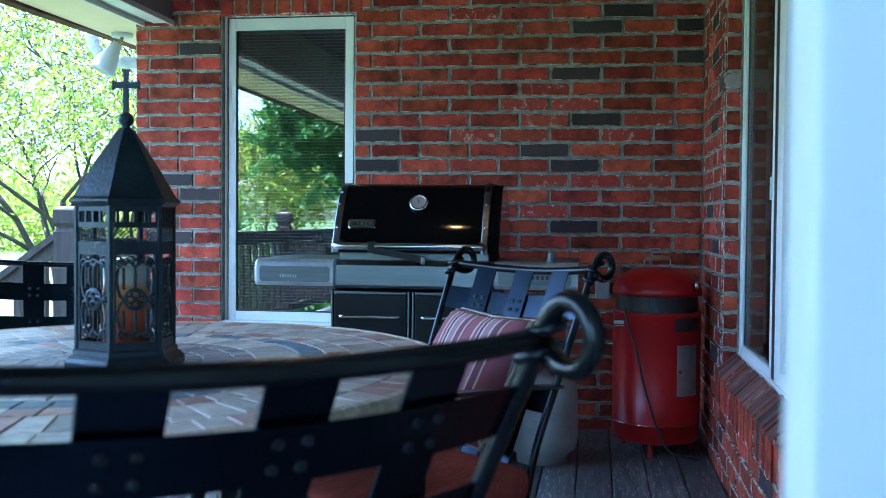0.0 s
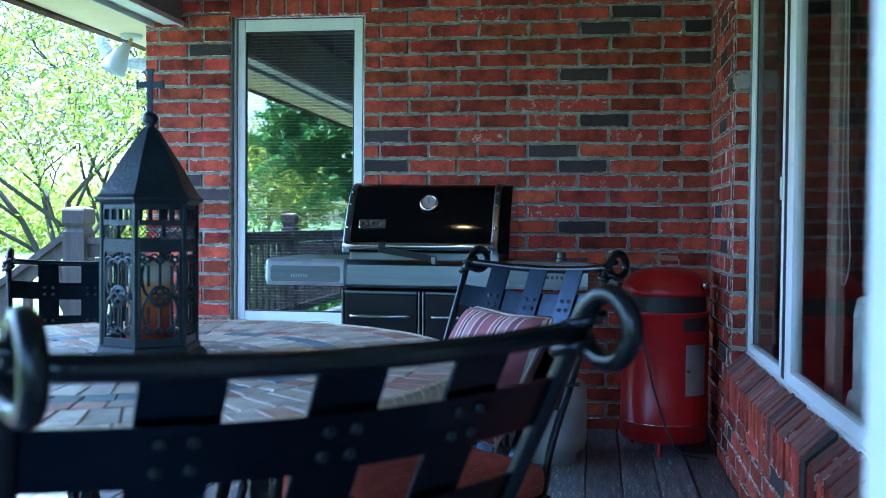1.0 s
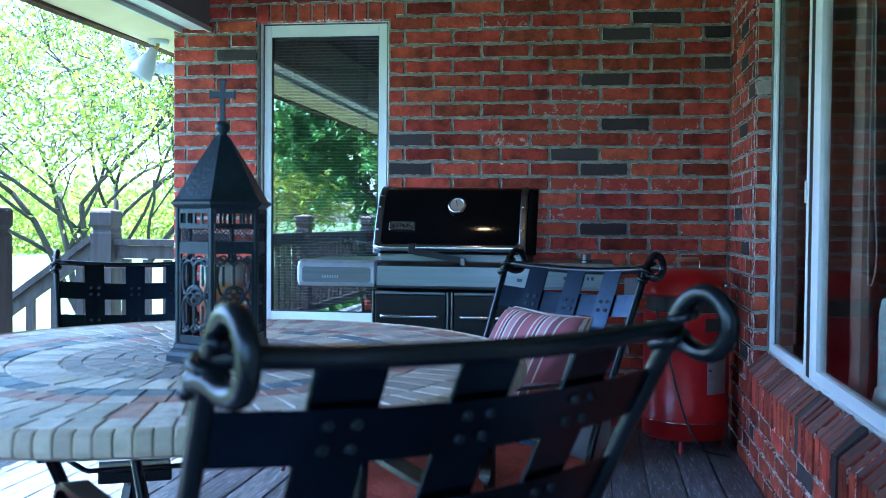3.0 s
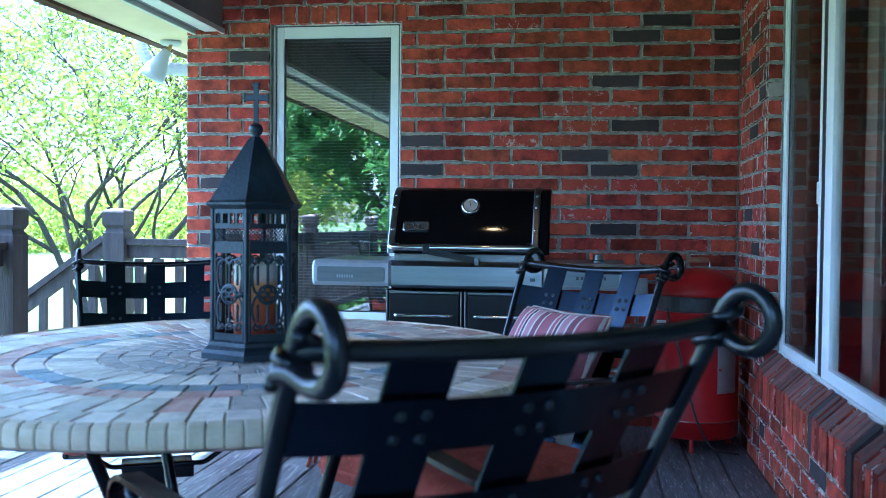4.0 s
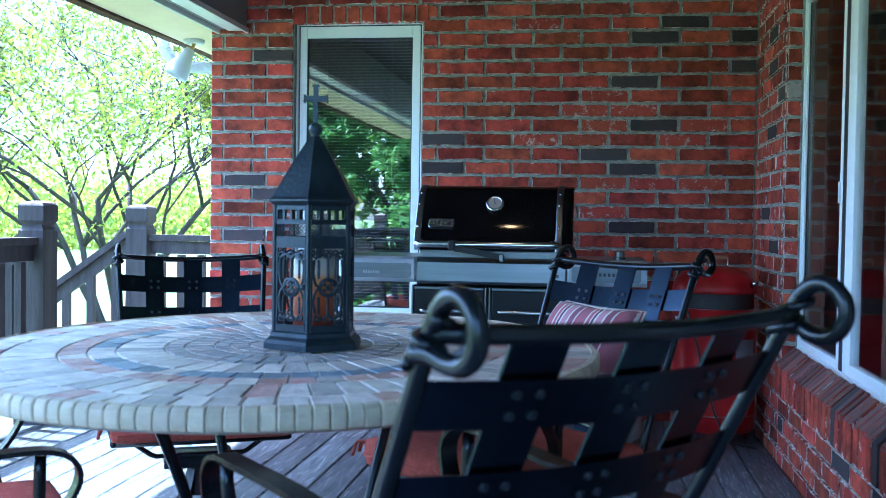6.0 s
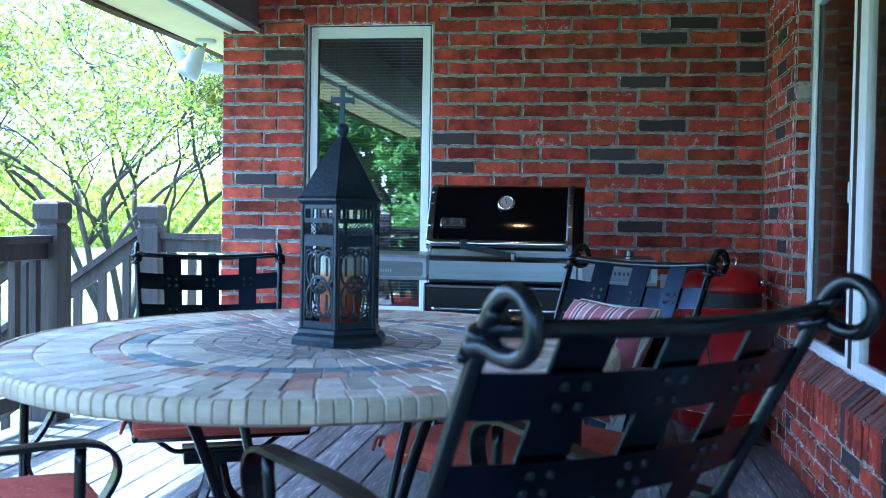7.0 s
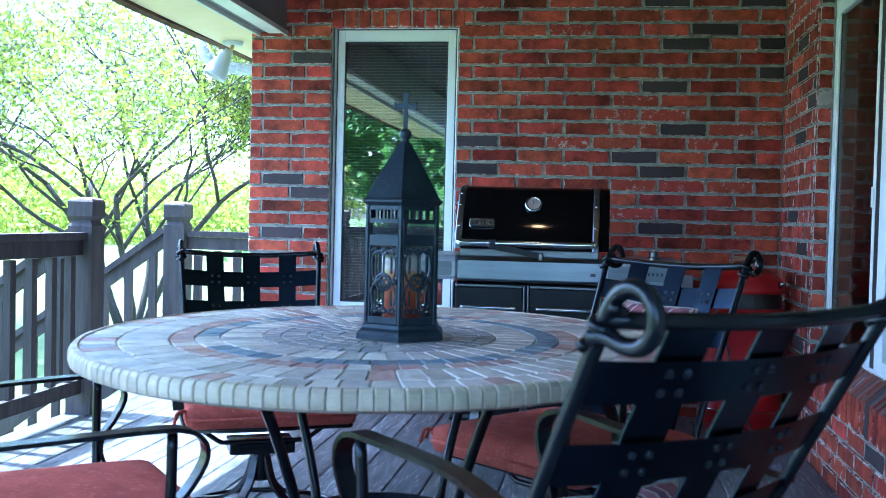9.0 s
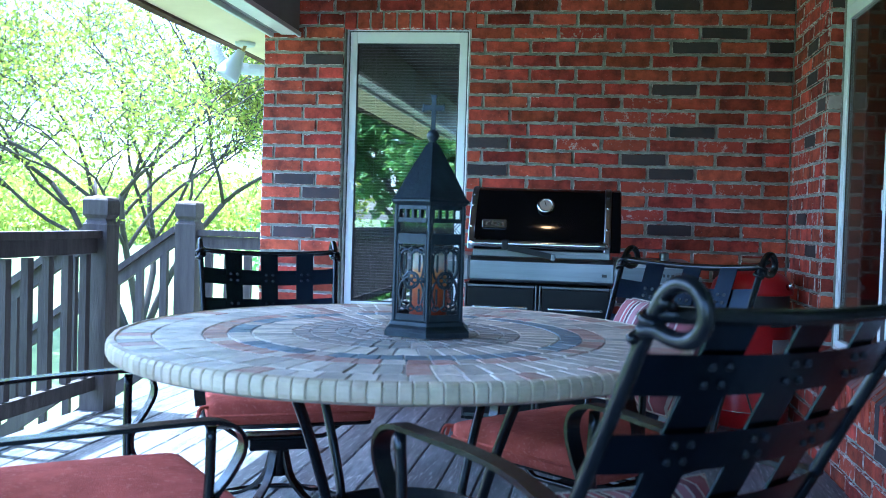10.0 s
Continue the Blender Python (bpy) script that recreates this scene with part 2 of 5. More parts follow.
def glass_material(name, gloss, tint=(1, 1, 1), ior=1.5, most=1.0):
    """A thin window pane: mostly see-through, with a mirror sheen that grows at a slant."""
    m = bpy.data.materials.new(name)
    m.use_nodes = True
    nt = m.node_tree
    n, l = nt.nodes, nt.links
    n.remove(n["Principled BSDF"])
    g, t, mx = n.new("ShaderNodeBsdfGlossy"), n.new("ShaderNodeBsdfTransparent"), n.new("ShaderNodeMixShader")
    g.inputs["Roughness"].default_value = 0.0
    t.inputs["Color"].default_value = (*tint, 1)
    f = n.new("ShaderNodeFresnel")
    f.inputs["IOR"].default_value = ior
    mr = n.new("ShaderNodeMapRange")
    mr.inputs["From Min"].default_value, mr.inputs["From Max"].default_value = 0.04, 1.0
    mr.inputs["To Min"].default_value, mr.inputs["To Max"].default_value = gloss, most
    l.new(f.outputs["Fac"], mr.inputs["Value"])
    l.new(mr.outputs["Result"], mx.inputs["Fac"])
    l.new(t.outputs["BSDF"], mx.inputs[1])
    l.new(g.outputs["BSDF"], mx.inputs[2])
    l.new(mx.outputs["Shader"], n["Material Output"].inputs["Surface"])
    return m


GLASS = glass_material("window_glass", 0.30, (0.95, 0.97, 0.97))
GLASS_SIDE = glass_material("slider_glass", 0.02, (0.97, 0.98, 0.97), 1.26, 0.4)


def glow(name, colour, strength):
    m = bpy.data.materials.new(name)
    m.use_nodes = True
    p = m.node_tree.nodes["Principled BSDF"]
    p.inputs["Base Color"].default_value = (*colour, 1)
    p.inputs["Emission Color"].default_value = (*colour, 1)
    p.inputs["Emission Strength"].default_value = strength
    return m


LAMPGLOW = glow("lamp_glass_glow", (1.0, 0.52, 0.18), 16.0)


def candle_material():
    m = bpy.data.materials.new("candle_wax")
    m.use_nodes = True
    n, l = m.node_tree.nodes, m.node_tree.links
    p = n["Principled BSDF"]
    p.inputs["Roughness"].default_value = 0.45
    p.inputs["Subsurface Weight"].default_value = 0.3
    p.inputs["Subsurface Radius"].default_value = (0.02, 0.008, 0.004)
    tc, sp, r = n.new("ShaderNodeTexCoord"), n.new("ShaderNodeSeparateXYZ"), n.new("ShaderNodeValToRGB")
    l.new(tc.outputs["Generated"], sp.inputs["Vector"])
    no = n.new("ShaderNodeTexNoise")
    no.inputs["Scale"].default_value = 6
    ad = n.new("ShaderNodeMath")
    ad.operation = "MULTIPLY_ADD"
    ad.inputs[1].default_value = 0.12
    l.new(tc.outputs["Generated"], no.inputs["Vector"])
    l.new(no.outputs["Fac"], ad.inputs[0])
    l.new(sp.outputs["Z"], ad.inputs[2])
    l.new(ad.outputs[0], r.inputs["Fac"])
    e = r.color_ramp.elements
    e[0].position, e[0].color = 0.2, (0.35, 0.06, 0.02, 1)
    e[1].position, e[1].color = 1.0, (0.80, 0.72, 0.58, 1)
    for pos, col in ((0.55, (0.60, 0.16, 0.04, 1)), (0.78, (0.78, 0.38, 0.12, 1)), (0.86, (0.80, 0.70, 0.54, 1))):
        q = e.new(pos)
        q.color = col
    l.new(r.outputs["Color"], p.inputs["Base Color"])
    return m


CANDLE = candle_material()


def stripe_material():
    m = bpy.data.materials.new("striped_fabric")
    m.use_nodes = True
    n, l = m.node_tree.nodes, m.node_tree.links
    p = n["Principled BSDF"]
    p.inputs["Roughness"].default_value = 0.95
    tc, sp, r = n.new("ShaderNodeTexCoord"), n.new("ShaderNodeSeparateXYZ"), n.new("ShaderNodeValToRGB")
    l.new(tc.outputs["Object"], sp.inputs["Vector"])
    mm = n.new("ShaderNodeMath")
    mm.operation = "MULTIPLY"
    mm.inputs[1].default_value = 7.0
    fr = n.new("ShaderNodeMath")
    fr.operation = "FRACT"
    l.new(sp.outputs["X"], mm.inputs[0])
    l.new(mm.outputs[0], fr.inputs[0])
    l.new(fr.outputs[0], r.inputs["Fac"])
    r.color_ramp.interpolation = "CONSTANT"
    e = r.color_ramp.elements
    e[0].position, e[0].color = 0.0, (0.30, 0.10, 0.115, 1)
    e[1].position, e[1].color = 0.22, (0.60, 0.52, 0.46, 1)
    for pos, col in ((0.27, (0.36, 0.10, 0.12, 1)), (0.36, (0.58, 0.50, 0.44, 1)), (0.40, (0.12, 0.05, 0.07, 1)), (0.47, (0.60, 0.52, 0.46, 1)),
                     (0.52, (0.42, 0.20, 0.22, 1)), (0.68, (0.60, 0.52, 0.46, 1)), (0.73, (0.20, 0.07, 0.09, 1)), (0.88, (0.58, 0.50, 0.44, 1)), (0.92, (0.30, 0.08, 0.10, 1))):
        q = e.new(pos)
        q.color = col
    l.new(r.outputs["Color"], p.inputs["Base Color"])
    wv = n.new("ShaderNodeTexNoise")
    wv.inputs["Scale"].default_value = 400
    bp = n.new("ShaderNodeBump")
    bp.inputs["Strength"].default_value = 0.4
    l.new(tc.outputs["Object"], wv.inputs["Vector"])
    l.new(wv.outputs["Fac"], bp.inputs["Height"])
    l.new(bp.outputs["Normal"], p.inputs["Normal"])
    return m


STRIPES = stripe_material()
TASSEL = material("cream_tassel", (0.55, 0.48, 0.40), 0.95, second=(0.4, 0.33, 0.27), scale=40)

# ---- mesh helpers ----


def part(name, bm, mat, parent=None, label="", smooth=False, **tags):
    me = bpy.data.meshes.new(name)
    bm.to_mesh(me)
    bm.free()
    me.materials.append(mat)
    if smooth:
        me.shade_smooth()
    ob = new(name, me)
    if parent is not None:
        ob.parent = parent
    return tagged(ob, label, **tags)


def shared(name, me, m, parent):
    """One more object on a mesh that alike pieces share."""
    ob = new(name, me)
    ob.matrix_world = m
    ob.parent = parent
    return ob


def thing(name, label, category, m=None, group=""):
    ob = new(name)
    ob.empty_display_size = 0.1
    if m is not None:
        ob.matrix_world = m
    return tagged(ob, label, category, group)


def box(bm, x0, x1, y0, y1, z0, z1, bevel=0.0, m=None):
    r = bmesh.ops.create_cube(bm, size=1.0)
    vs = r["verts"]
    for v in vs:
        v.co = Vector(((x0 + x1) / 2 + v.co.x * (x1 - x0), (y0 + y1) / 2 + v.co.y * (y1 - y0), (z0 + z1) / 2 + v.co.z * (z1 - z0)))
    if bevel:
        es = list({e for v in vs for e in v.link_edges})
        out = bmesh.ops.bevel(bm, geom=es, offset=bevel, segments=2, profile=0.6, affect="EDGES")
        vs = [v for v in bm.verts if v in set(out["verts"])] if m is not None else vs
        if m is not None:
            bm.verts.ensure_lookup_table()
    if m is not None:
        bmesh.ops.transform(bm, matrix=m, verts=list({v for v in vs if v.is_valid}))
    return bm


def sweep(bm, pts, section, up=(0, 0, 1), closed=False, scales=None):
    """Carries a flat section along a line of points; up steers the section's second axis."""
    pts = [Vector(p) for p in pts]
    n, rings = len(pts), []
    for i, p in enumerate(pts):
        a = pts[(i - 1) % n] if (closed or i > 0) else p
        b = pts[(i + 1) % n] if (closed or i < n - 1) else p
        t = (b - a).normalized()
        u = Vector(up) - t * t.dot(Vector(up))
        if u.length < 1e-4:
            u = Vector((1, 0, 0)) - t * t.x
        u.normalize()
        s = t.cross(u)
        k = scales[i] if scales else 1.0
        rings.append([bm.verts.new(p + (s * c[0] + u * c[1]) * k) for c in section])
    q = len(section)
    for i in range(n if closed else n - 1):
        r0, r1 = rings[i], rings[(i + 1) % n]
        for j in range(q):
            bm.faces.new((r0[j], r0[(j + 1) % q], r1[(j + 1) % q], r1[j]))
    if not closed:
        bm.faces.new(rings[0][::-1])
        bm.faces.new(rings[-1])
    return bm


def ring_section(r, seg=8):
    return [(r * math.cos(2 * math.pi * i / seg), r * math.sin(2 * math.pi * i / seg)) for i in range(seg)]


def flat_section(w, h):
    return [(-w / 2, -h / 2), (w / 2, -h / 2), (w / 2, h / 2), (-w / 2, h / 2)]


def tube(bm, pts, r, seg=8, up=(0, 0, 1), closed=False, scales=None):
    return sweep(bm, pts, ring_section(r, seg), up, closed, scales)


def lathe(bm, profile, centre=(0, 0, 0), seg=32, m=None):
    """profile: radius and height pairs, from bottom to top."""
    c = Vector(centre)
    rings = []
    for r, z in profile:
        if r < 1e-5:
            rings.append([bm.verts.new(c + Vector((0, 0, z)))])
        else:
            rings.append([bm.verts.new(c + Vector((r * math.cos(2 * math.pi * i / seg), r * math.sin(2 * math.pi * i / seg), z))) for i in range(seg)])
    new_verts = [v for r in rings for v in r]
    for a, b in zip(rings, rings[1:]):
        for i in range(seg):
            j = (i + 1) % seg
            if len(a) == 1 and len(b) > 1:
                bm.faces.new((a[0], b[j], b[i]))
            elif len(b) == 1 and len(a) > 1:
                bm.faces.new((a[i], a[j], b[0]))
            elif len(a) > 1:
                bm.faces.new((a[i], a[j], b[j], b[i]))
    if len(rings[0]) > 1:
        bm.faces.new(rings[0][::-1])
    if len(rings[-1]) > 1:
        bm.faces.new(rings[-1])
    if m is not None:
        bmesh.ops.transform(bm, matrix=m, verts=new_verts)
    return bm


def arc(c, r, a0, a1, n, plane="xz"):
    out = []
    for i in range(n + 1):
        a = radians(a0 + (a1 - a0) * i / n)
        u, v = r * math.cos(a), r * math.sin(a)
        out.append((c[0] + u, c[1], c[2] + v) if plane == "xz" else (c[0], c[1] + u, c[2] + v) if plane == "yz" else (c[0] + u, c[1] + v, c[2]))
    return out


def spline(ctrl, steps=8):
    """A smooth line through the control points."""
    p = [Vector(c) for c in ctrl]
    p = [p[0] * 2 - p[1]] + p + [p[-1] * 2 - p[-2]]
    out = []
    for i in range(1, len(p) - 2):
        for s in range(steps):
            t = s / steps
            a, b, c, d = p[i - 1], p[i], p[i + 1], p[i + 2]
            out.append(0.5 * (2 * b + (c - a) * t + (2 * a - 5 * b + 4 * c - d) * t * t + (3 * b - a - 3 * c + d) * t ** 3))
    out.append(p[-2])
    return out


def loft(bm, sections, cap=True):
    rings = [[bm.verts.new(p) for p in s] for s in sections]
    q = len(rings[0])
    for a, b in zip(rings, rings[1:]):
        for j in range(q):
            bm.faces.new((a[j], a[(j + 1) % q], b[(j + 1) % q], b[j]))
    if cap:
        bm.faces.new(rings[0][::-1])
        bm.faces.new(rings[-1])
    return bm

# ---- large structure ----
COURSE, LATTICE, JOINT = 0.0762, 1.470, 0.0125
JAMB_W, JAMB_E, PIER_W, JOG = -2.465, -1.750, -2.945, -0.787   # window jambs, free end of the north wall, end of the east pier
FAR_S = -7.2                                                   # the porch ends behind the camera


def slab(name, mat, *boxes, label="", parent=None, kind="structure", category=""):
    bm = bmesh.new()
    for b in boxes:
        box(bm, *b)
    return part(name, bm, mat, parent, label, kind=kind, category=category)


ground_bm = bmesh.new()
cells = 48
grid = [[ground_bm.verts.new((x, y, -0.78 + 0.25 * noise.noise(Vector((x * 0.03, y * 0.03, 0))))) for y in np.linspace(-1, 1, cells) ** 3 * 900]
        for x in np.linspace(-1, 1, cells) ** 3 * 900]
for i in range(cells - 1):
    for j in range(cells - 1):
        ground_bm.faces.new((grid[i][j], grid[i + 1][j], grid[i + 1][j + 1], grid[i][j + 1]))
part("ground", ground_bm, GRASS, None, "sunlit spring lawn with pale dry patches", kind="structure", category="lawn", smooth=True)

wall_north = slab("wall_north", MORTAR, (PIER_W + 0.004, JAMB_W, 0.0115, 0.20, -0.8, 2.50), (JAMB_E, 0.15, 0.0115, 0.20, -0.8, 2.50),
                  (JAMB_W, JAMB_E, 0.007, 0.20, -0.8, 0.49), (JAMB_W, JAMB_E, 0.007, 0.20, 2.105, 2.50),
                  label="red brick wall with grey mortar and dark accent bricks", category="wall")
wall_west = slab("wall_west", MORTAR, (PIER_W + 0.004, PIER_W + 0.18, 0.201, 6.0, -0.8, 2.50), label="brick side wall of the house", category="wall")
wall_east = slab("wall_east", MORTAR, (0.0115, 0.17, JOG, 0.011, -0.8, 2.50), (0.0115, 0.17, FAR_S, JOG, -0.8, 0.385), (0.007, 0.17, FAR_S, -4.45, 0.385, 2.50),
                 (0.007, 0.17, -4.45, JOG, 2.11, 2.50), label="red brick wall below and beside a wide window", category="wall")
slab("ceiling", CEIL, (-2.76, 0.17, FAR_S, 0.0, 2.42, 2.47), label="porch ceiling coloured dark to cut bounced light", category="ceiling")
slab("roof", GUTTER, (-3.28, 4.4, FAR_S - 0.3, 6.3, 2.52, 2.60), label="brown roof over porch and house", category="roof")
slab("room_walls", ROOMWALL, (3.9, 4.0, FAR_S, 4.0, -0.1, 2.5), (-2.76, 4.0, 3.9, 4.0, -0.1, 2.5), (0.18, 4.0, FAR_S, FAR_S + 0.1, -0.1, 2.5),
     label="dim interior walls behind the windows", category="wall")
slab("room_floor", ROOMFLOOR, (0.18, 4.0, FAR_S, 0.2, -0.1, 0.0), (-2.76, 4.0, 0.2, 4.0, -0.1, 0.0), label="dark wooden floor indoors", category="floor")
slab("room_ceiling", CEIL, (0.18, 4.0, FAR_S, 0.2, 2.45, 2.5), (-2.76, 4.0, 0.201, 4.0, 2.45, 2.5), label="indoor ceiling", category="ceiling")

# porch beam, soffit and drip edge
beam = slab("porch_beam", BEAM_GREY, (-2.885, -2.735, FAR_S, -0.001, 2.075, 2.42), label="grey painted porch beam with white edge trim", category="beam")
for nm, x0, x1, z0, z1, mt in (("trim", -2.905, -2.886, 2.050, 2.085, TRIM), ("trim", -2.738, -2.722, 2.052, 2.080, TRIM), ("trim", -2.84, -2.742, 2.066, 2.0745, TRIM)):
    b = bmesh.new()
    box(b, x0, x1, FAR_S, -0.002, z0, z1, 0.003)
    part(nm, b, mt, beam, "white trim bead")
slab("soffit", SOFFIT, (-3.28, -2.906, FAR_S, -0.001, 2.075, 2.11), (-3.28, PIER_W - 0.003, -0.001, 6.0, 2.075, 2.11), label="cream painted soffit under the eave", category="soffit")
eave = bmesh.new()
sweep(eave, [(-3.29 + 0.012 * noise.noise(Vector((y * 0.9, 3, 0))), y, 2.085 + 0.014 * noise.noise(Vector((y * 0.7, 0, 0)))) for y in np.linspace(FAR_S, 6.0, 60)],
      [(-0.018, -0.030), (0.018, -0.020), (0.018, 0.05), (-0.018, 0.05)])
part("eave_edge", eave, GUTTER, None, "brown weathered drip edge along the eave", kind="structure", category="eave")
slab("fascia", TRIM, (-3.34, -3.31, FAR_S, 6.0, 2.12, 2.52), label="painted fascia board", category="fascia")

# deck
deck = slab("deck_frame", RAIL, (-3.62, 0.0, FAR_S, -0.002, -0.24, -0.045), (-3.62, PIER_W - 0.002, -0.002, 0.42, -0.24, -0.045),
            label="dark joists below the deck boards", category="deck")


def board_mesh(length, seed):
    r = random.Random(seed)
    bm = bmesh.new()
    n = 10
    w, secs = 0.0695, []
    for i in range(n + 1):
        y = length * i / n
        d = [r.uniform(-0.0012, 0.0012) for _ in range(4)]
        secs.append([(-w + d[0], y, -0.036), (w + d[1], y, -0.036), (w + d[1], y, -0.004 + d[2]), (w - 0.004, y, d[2]), (0, y, 0.0008), (-w + 0.004, y, d[3]), (-w + d[0], y, -0.004 + d[3])])
    loft(bm, secs)
    me = bpy.data.meshes.new("deck_board")
    bm.to_mesh(me)
    bm.free()
    me.materials.append(DECK)
    return me


boards = {k: board_mesh(k[0], k[1]) for k in [(a, b) for a in (2.43, 3.65) for b in range(3)]}
x = -3.545
bi = 0
while x < -0.02:
    y = 0.40 if x < PIER_W - 0.07 else -0.006
    lengths = [(2.43, 3.65, 2.43), (3.65, 3.65), (2.43, 2.43, 3.65)][bi % 3]
    for ln in lengths:
        if y - 0.3 < FAR_S:
            break
        shared("deck_board", boards[(ln, (bi * 2 + int(y)) % 3)], pose(x, y - ln + 0.003, 0.0), deck)
        y -= ln
    x += 0.1445
    bi += 1


# bricks
def brick_mesh(length, height, seed, mat):
    r = random.Random(seed)
    bm = bmesh.new()
    a, h = length / 2, height / 2
    per = [(-a, -h), (-a / 3, -h), (a / 3, -h), (a, -h), (a, 0), (a, h), (a / 3, h), (-a / 3, h), (-a, h), (-a, 0)]
    jit = [(r.uniform(-0.0013, 0.0013), r.uniform(-0.0010, 0.0010)) for _ in per]
    chip = [r.choice((0.002, 0.002, 0.003, 0.005)) for _ in per]
    rings = [[bm.verts.new((px, 0.055, pz)) for px, pz in per],
             [bm.verts.new((px + j[0], 0.0035 + c * 0.4, pz + j[1])) for (px, pz), j, c in zip(per, jit, chip)],
             [bm.verts.new(((px + j[0]) * (1 - c / a), r.uniform(-0.0015, 0.0012), (pz + j[1]) * (1 - c / h))) for (px, pz), j, c in zip(per, jit, chip)]]
    for p, q in zip(rings, rings[1:]):
        for i in range(len(per)):
            j = (i + 1) % len(per)
            bm.faces.new((p[i], p[j], q[j], q[i]))
    for f in bm.faces:
        f.material_index = 1 if f.calc_center_median().y < 0.01 else 0
    bm.faces.new(rings[2])
    bmesh.ops.recalc_face_normals(bm, faces=bm.faces)
    me = bpy.data.meshes.new("brick")
    bm.to_mesh(me)
    bm.free()
    me.materials.append(mat)
    me.materials.append(BRICK_EDGE)
    return me


BRICK_CACHE = {}
brick_rng = random.Random(11)


def lay(parent, x0, x1, c, mat, turn=0.0, at=(0, 0), vertical=False):
    """One brick between x0 and x1 along the wall, in course c; at and turn place the wall's face."""
    length = round((x1 - x0 - JOINT) / 0.004) * 0.004
    if length < 0.02:
        return
    key = (length, mat.name, brick_rng.randrange(6))
    if key not in BRICK_CACHE:
        BRICK_CACHE[key] = brick_mesh(length, COURSE - JOINT, hash((length, key[2])) % 9999, mat)
    mid = (x0 + x1) / 2
    local = pose(mid, brick_rng.uniform(-0.0025, 0.0015), LATTICE + c * COURSE + brick_rng.uniform(-0.001, 0.001), brick_rng.uniform(-0.4, 0.4), brick_rng.uniform(-0.35, 0.35), brick_rng.uniform(-0.3, 0.3))
    shared("brick", BRICK_CACHE[key], pose(at[0], at[1], 0, 0, 0, turn) @ local, parent)


def any_brick():
    q = brick_rng.random()
    return BRICK_DARK if q < 0.07 else BRICK_PALE if q < 0.17 else BRICK


DARK = {(7, 0), (5, 0), (7, 2), (8, 1), (4, 2), (1, 2), (-1, 3), (-2, 2), (0, 6), (-2, 6), (-6, 2), (-9, 1), (-11, 3), (10, 2), (10, 0), (-7, 5)}
PALE = {(8, 4), (3, 3), (0, 4), (0, 3), (2, 3), (1, 3), (1, 1), (2, 2), (-3, 1), (-3, 2), (-3, 3), (0, 1), (-5, 3)}
PIER_DARK = {(6, 1), (-3, 1), (-4, 1), (-7, 1)}
for c in range(-19, 13):
    even = c % 2 == 0
    window_row = -13 <= c <= 9
    cuts, k = [0.0], 1
    end = JAMB_E if window_row else PIER_W
    while True:
        cut = -0.254 * k + 0.012 if even else 0.115 - 0.254 * k
        if cut < end + 0.05:
            break
        cuts.append(cut)
        k += 1
    cuts.append(end)
    for k in range(len(cuts) - 1):
        mat = BRICK_DARK if (c, k) in DARK else BRICK_PALE if (c, k) in PALE else BRICK
        lay(wall_north, cuts[k + 1], cuts[k], c, mat)
    if window_row:
        rows = [PIER_W, PIER_W + 0.245, JAMB_W] if even else [PIER_W, PIER_W + 0.078, PIER_W + 0.325, JAMB_W]
        for k in range(len(rows) - 1):
            lay(wall_north, rows[k], rows[k + 1], c, BRICK_DARK if (c, k) in PIER_DARK else BRICK)
    # the east pier and its reveal, and the wall below the window
    east = [0.0, 0.085, 0.339, 0.593, -JOG] if even else [0.0, 0.212, 0.466, 0.72, -JOG]
    for k in range(len(east) - 1):
        lay(wall_east, east[k], east[k + 1], c, any_brick(), -90.0)
    if c > -14:
        lay(wall_east, 0.0, 0.074, c, BRICK_GREY if c == 2 else any_brick(), 0.0, (0.0, JOG - 0.004))
    if c <= -16:
        s = -JOG + (0.0 if even else -0.127)
        while s < 3.6:
            lay(wall_east, max(s, -JOG), s + 0.254, c, any_brick() if brick_rng.random() > 0.12 else BRICK_DARK, -90.0)
            s += 0.254

# rowlock header over the north window and rowlock sill below the east window
def rowlock_mesh(depth, seed, mat):
    r = random.Random(seed)
    bm = bmesh.new()
    box(bm, -0.033, 0.033, 0.0, depth, -0.046, 0.046, 0.005)
    for v in bm.verts:
        v.co += Vector((r.uniform(-1, 1), r.uniform(-1, 1), r.uniform(-1, 1))) * 0.0014
    me = bpy.data.meshes.new("brick")
    bm.to_mesh(me)
    bm.free()
    me.materials.append(mat)
    return me


header_bricks = [rowlock_mesh(0.05, i, BRICK) for i in range(4)]
x = JAMB_W + 0.03
i = 0
while x < JAMB_E + 0.02:
    shared("brick", header_bricks[i % 4], pose(x, brick_rng.uniform(-0.002, 0.002), 2.148, 0, brick_rng.uniform(-1.2, 1.2), 0), wall_north)
    x += 0.0765
    i += 1
sill_bed = bmesh.new()
loft(sill_bed, [[(-0.008, yy, 0.290), (0.064, yy, 0.290), (0.064, yy, 0.494), (-0.008, yy, 0.421)] for yy in (-4.45, JOG - 0.002)])
bmesh.ops.recalc_face_normals(sill_bed, faces=sill_bed.faces)
window_sill = part("sill_course", sill_bed, MORTAR, None, "mortar bed of the rowlock brick sill", kind="structure", category="sill")


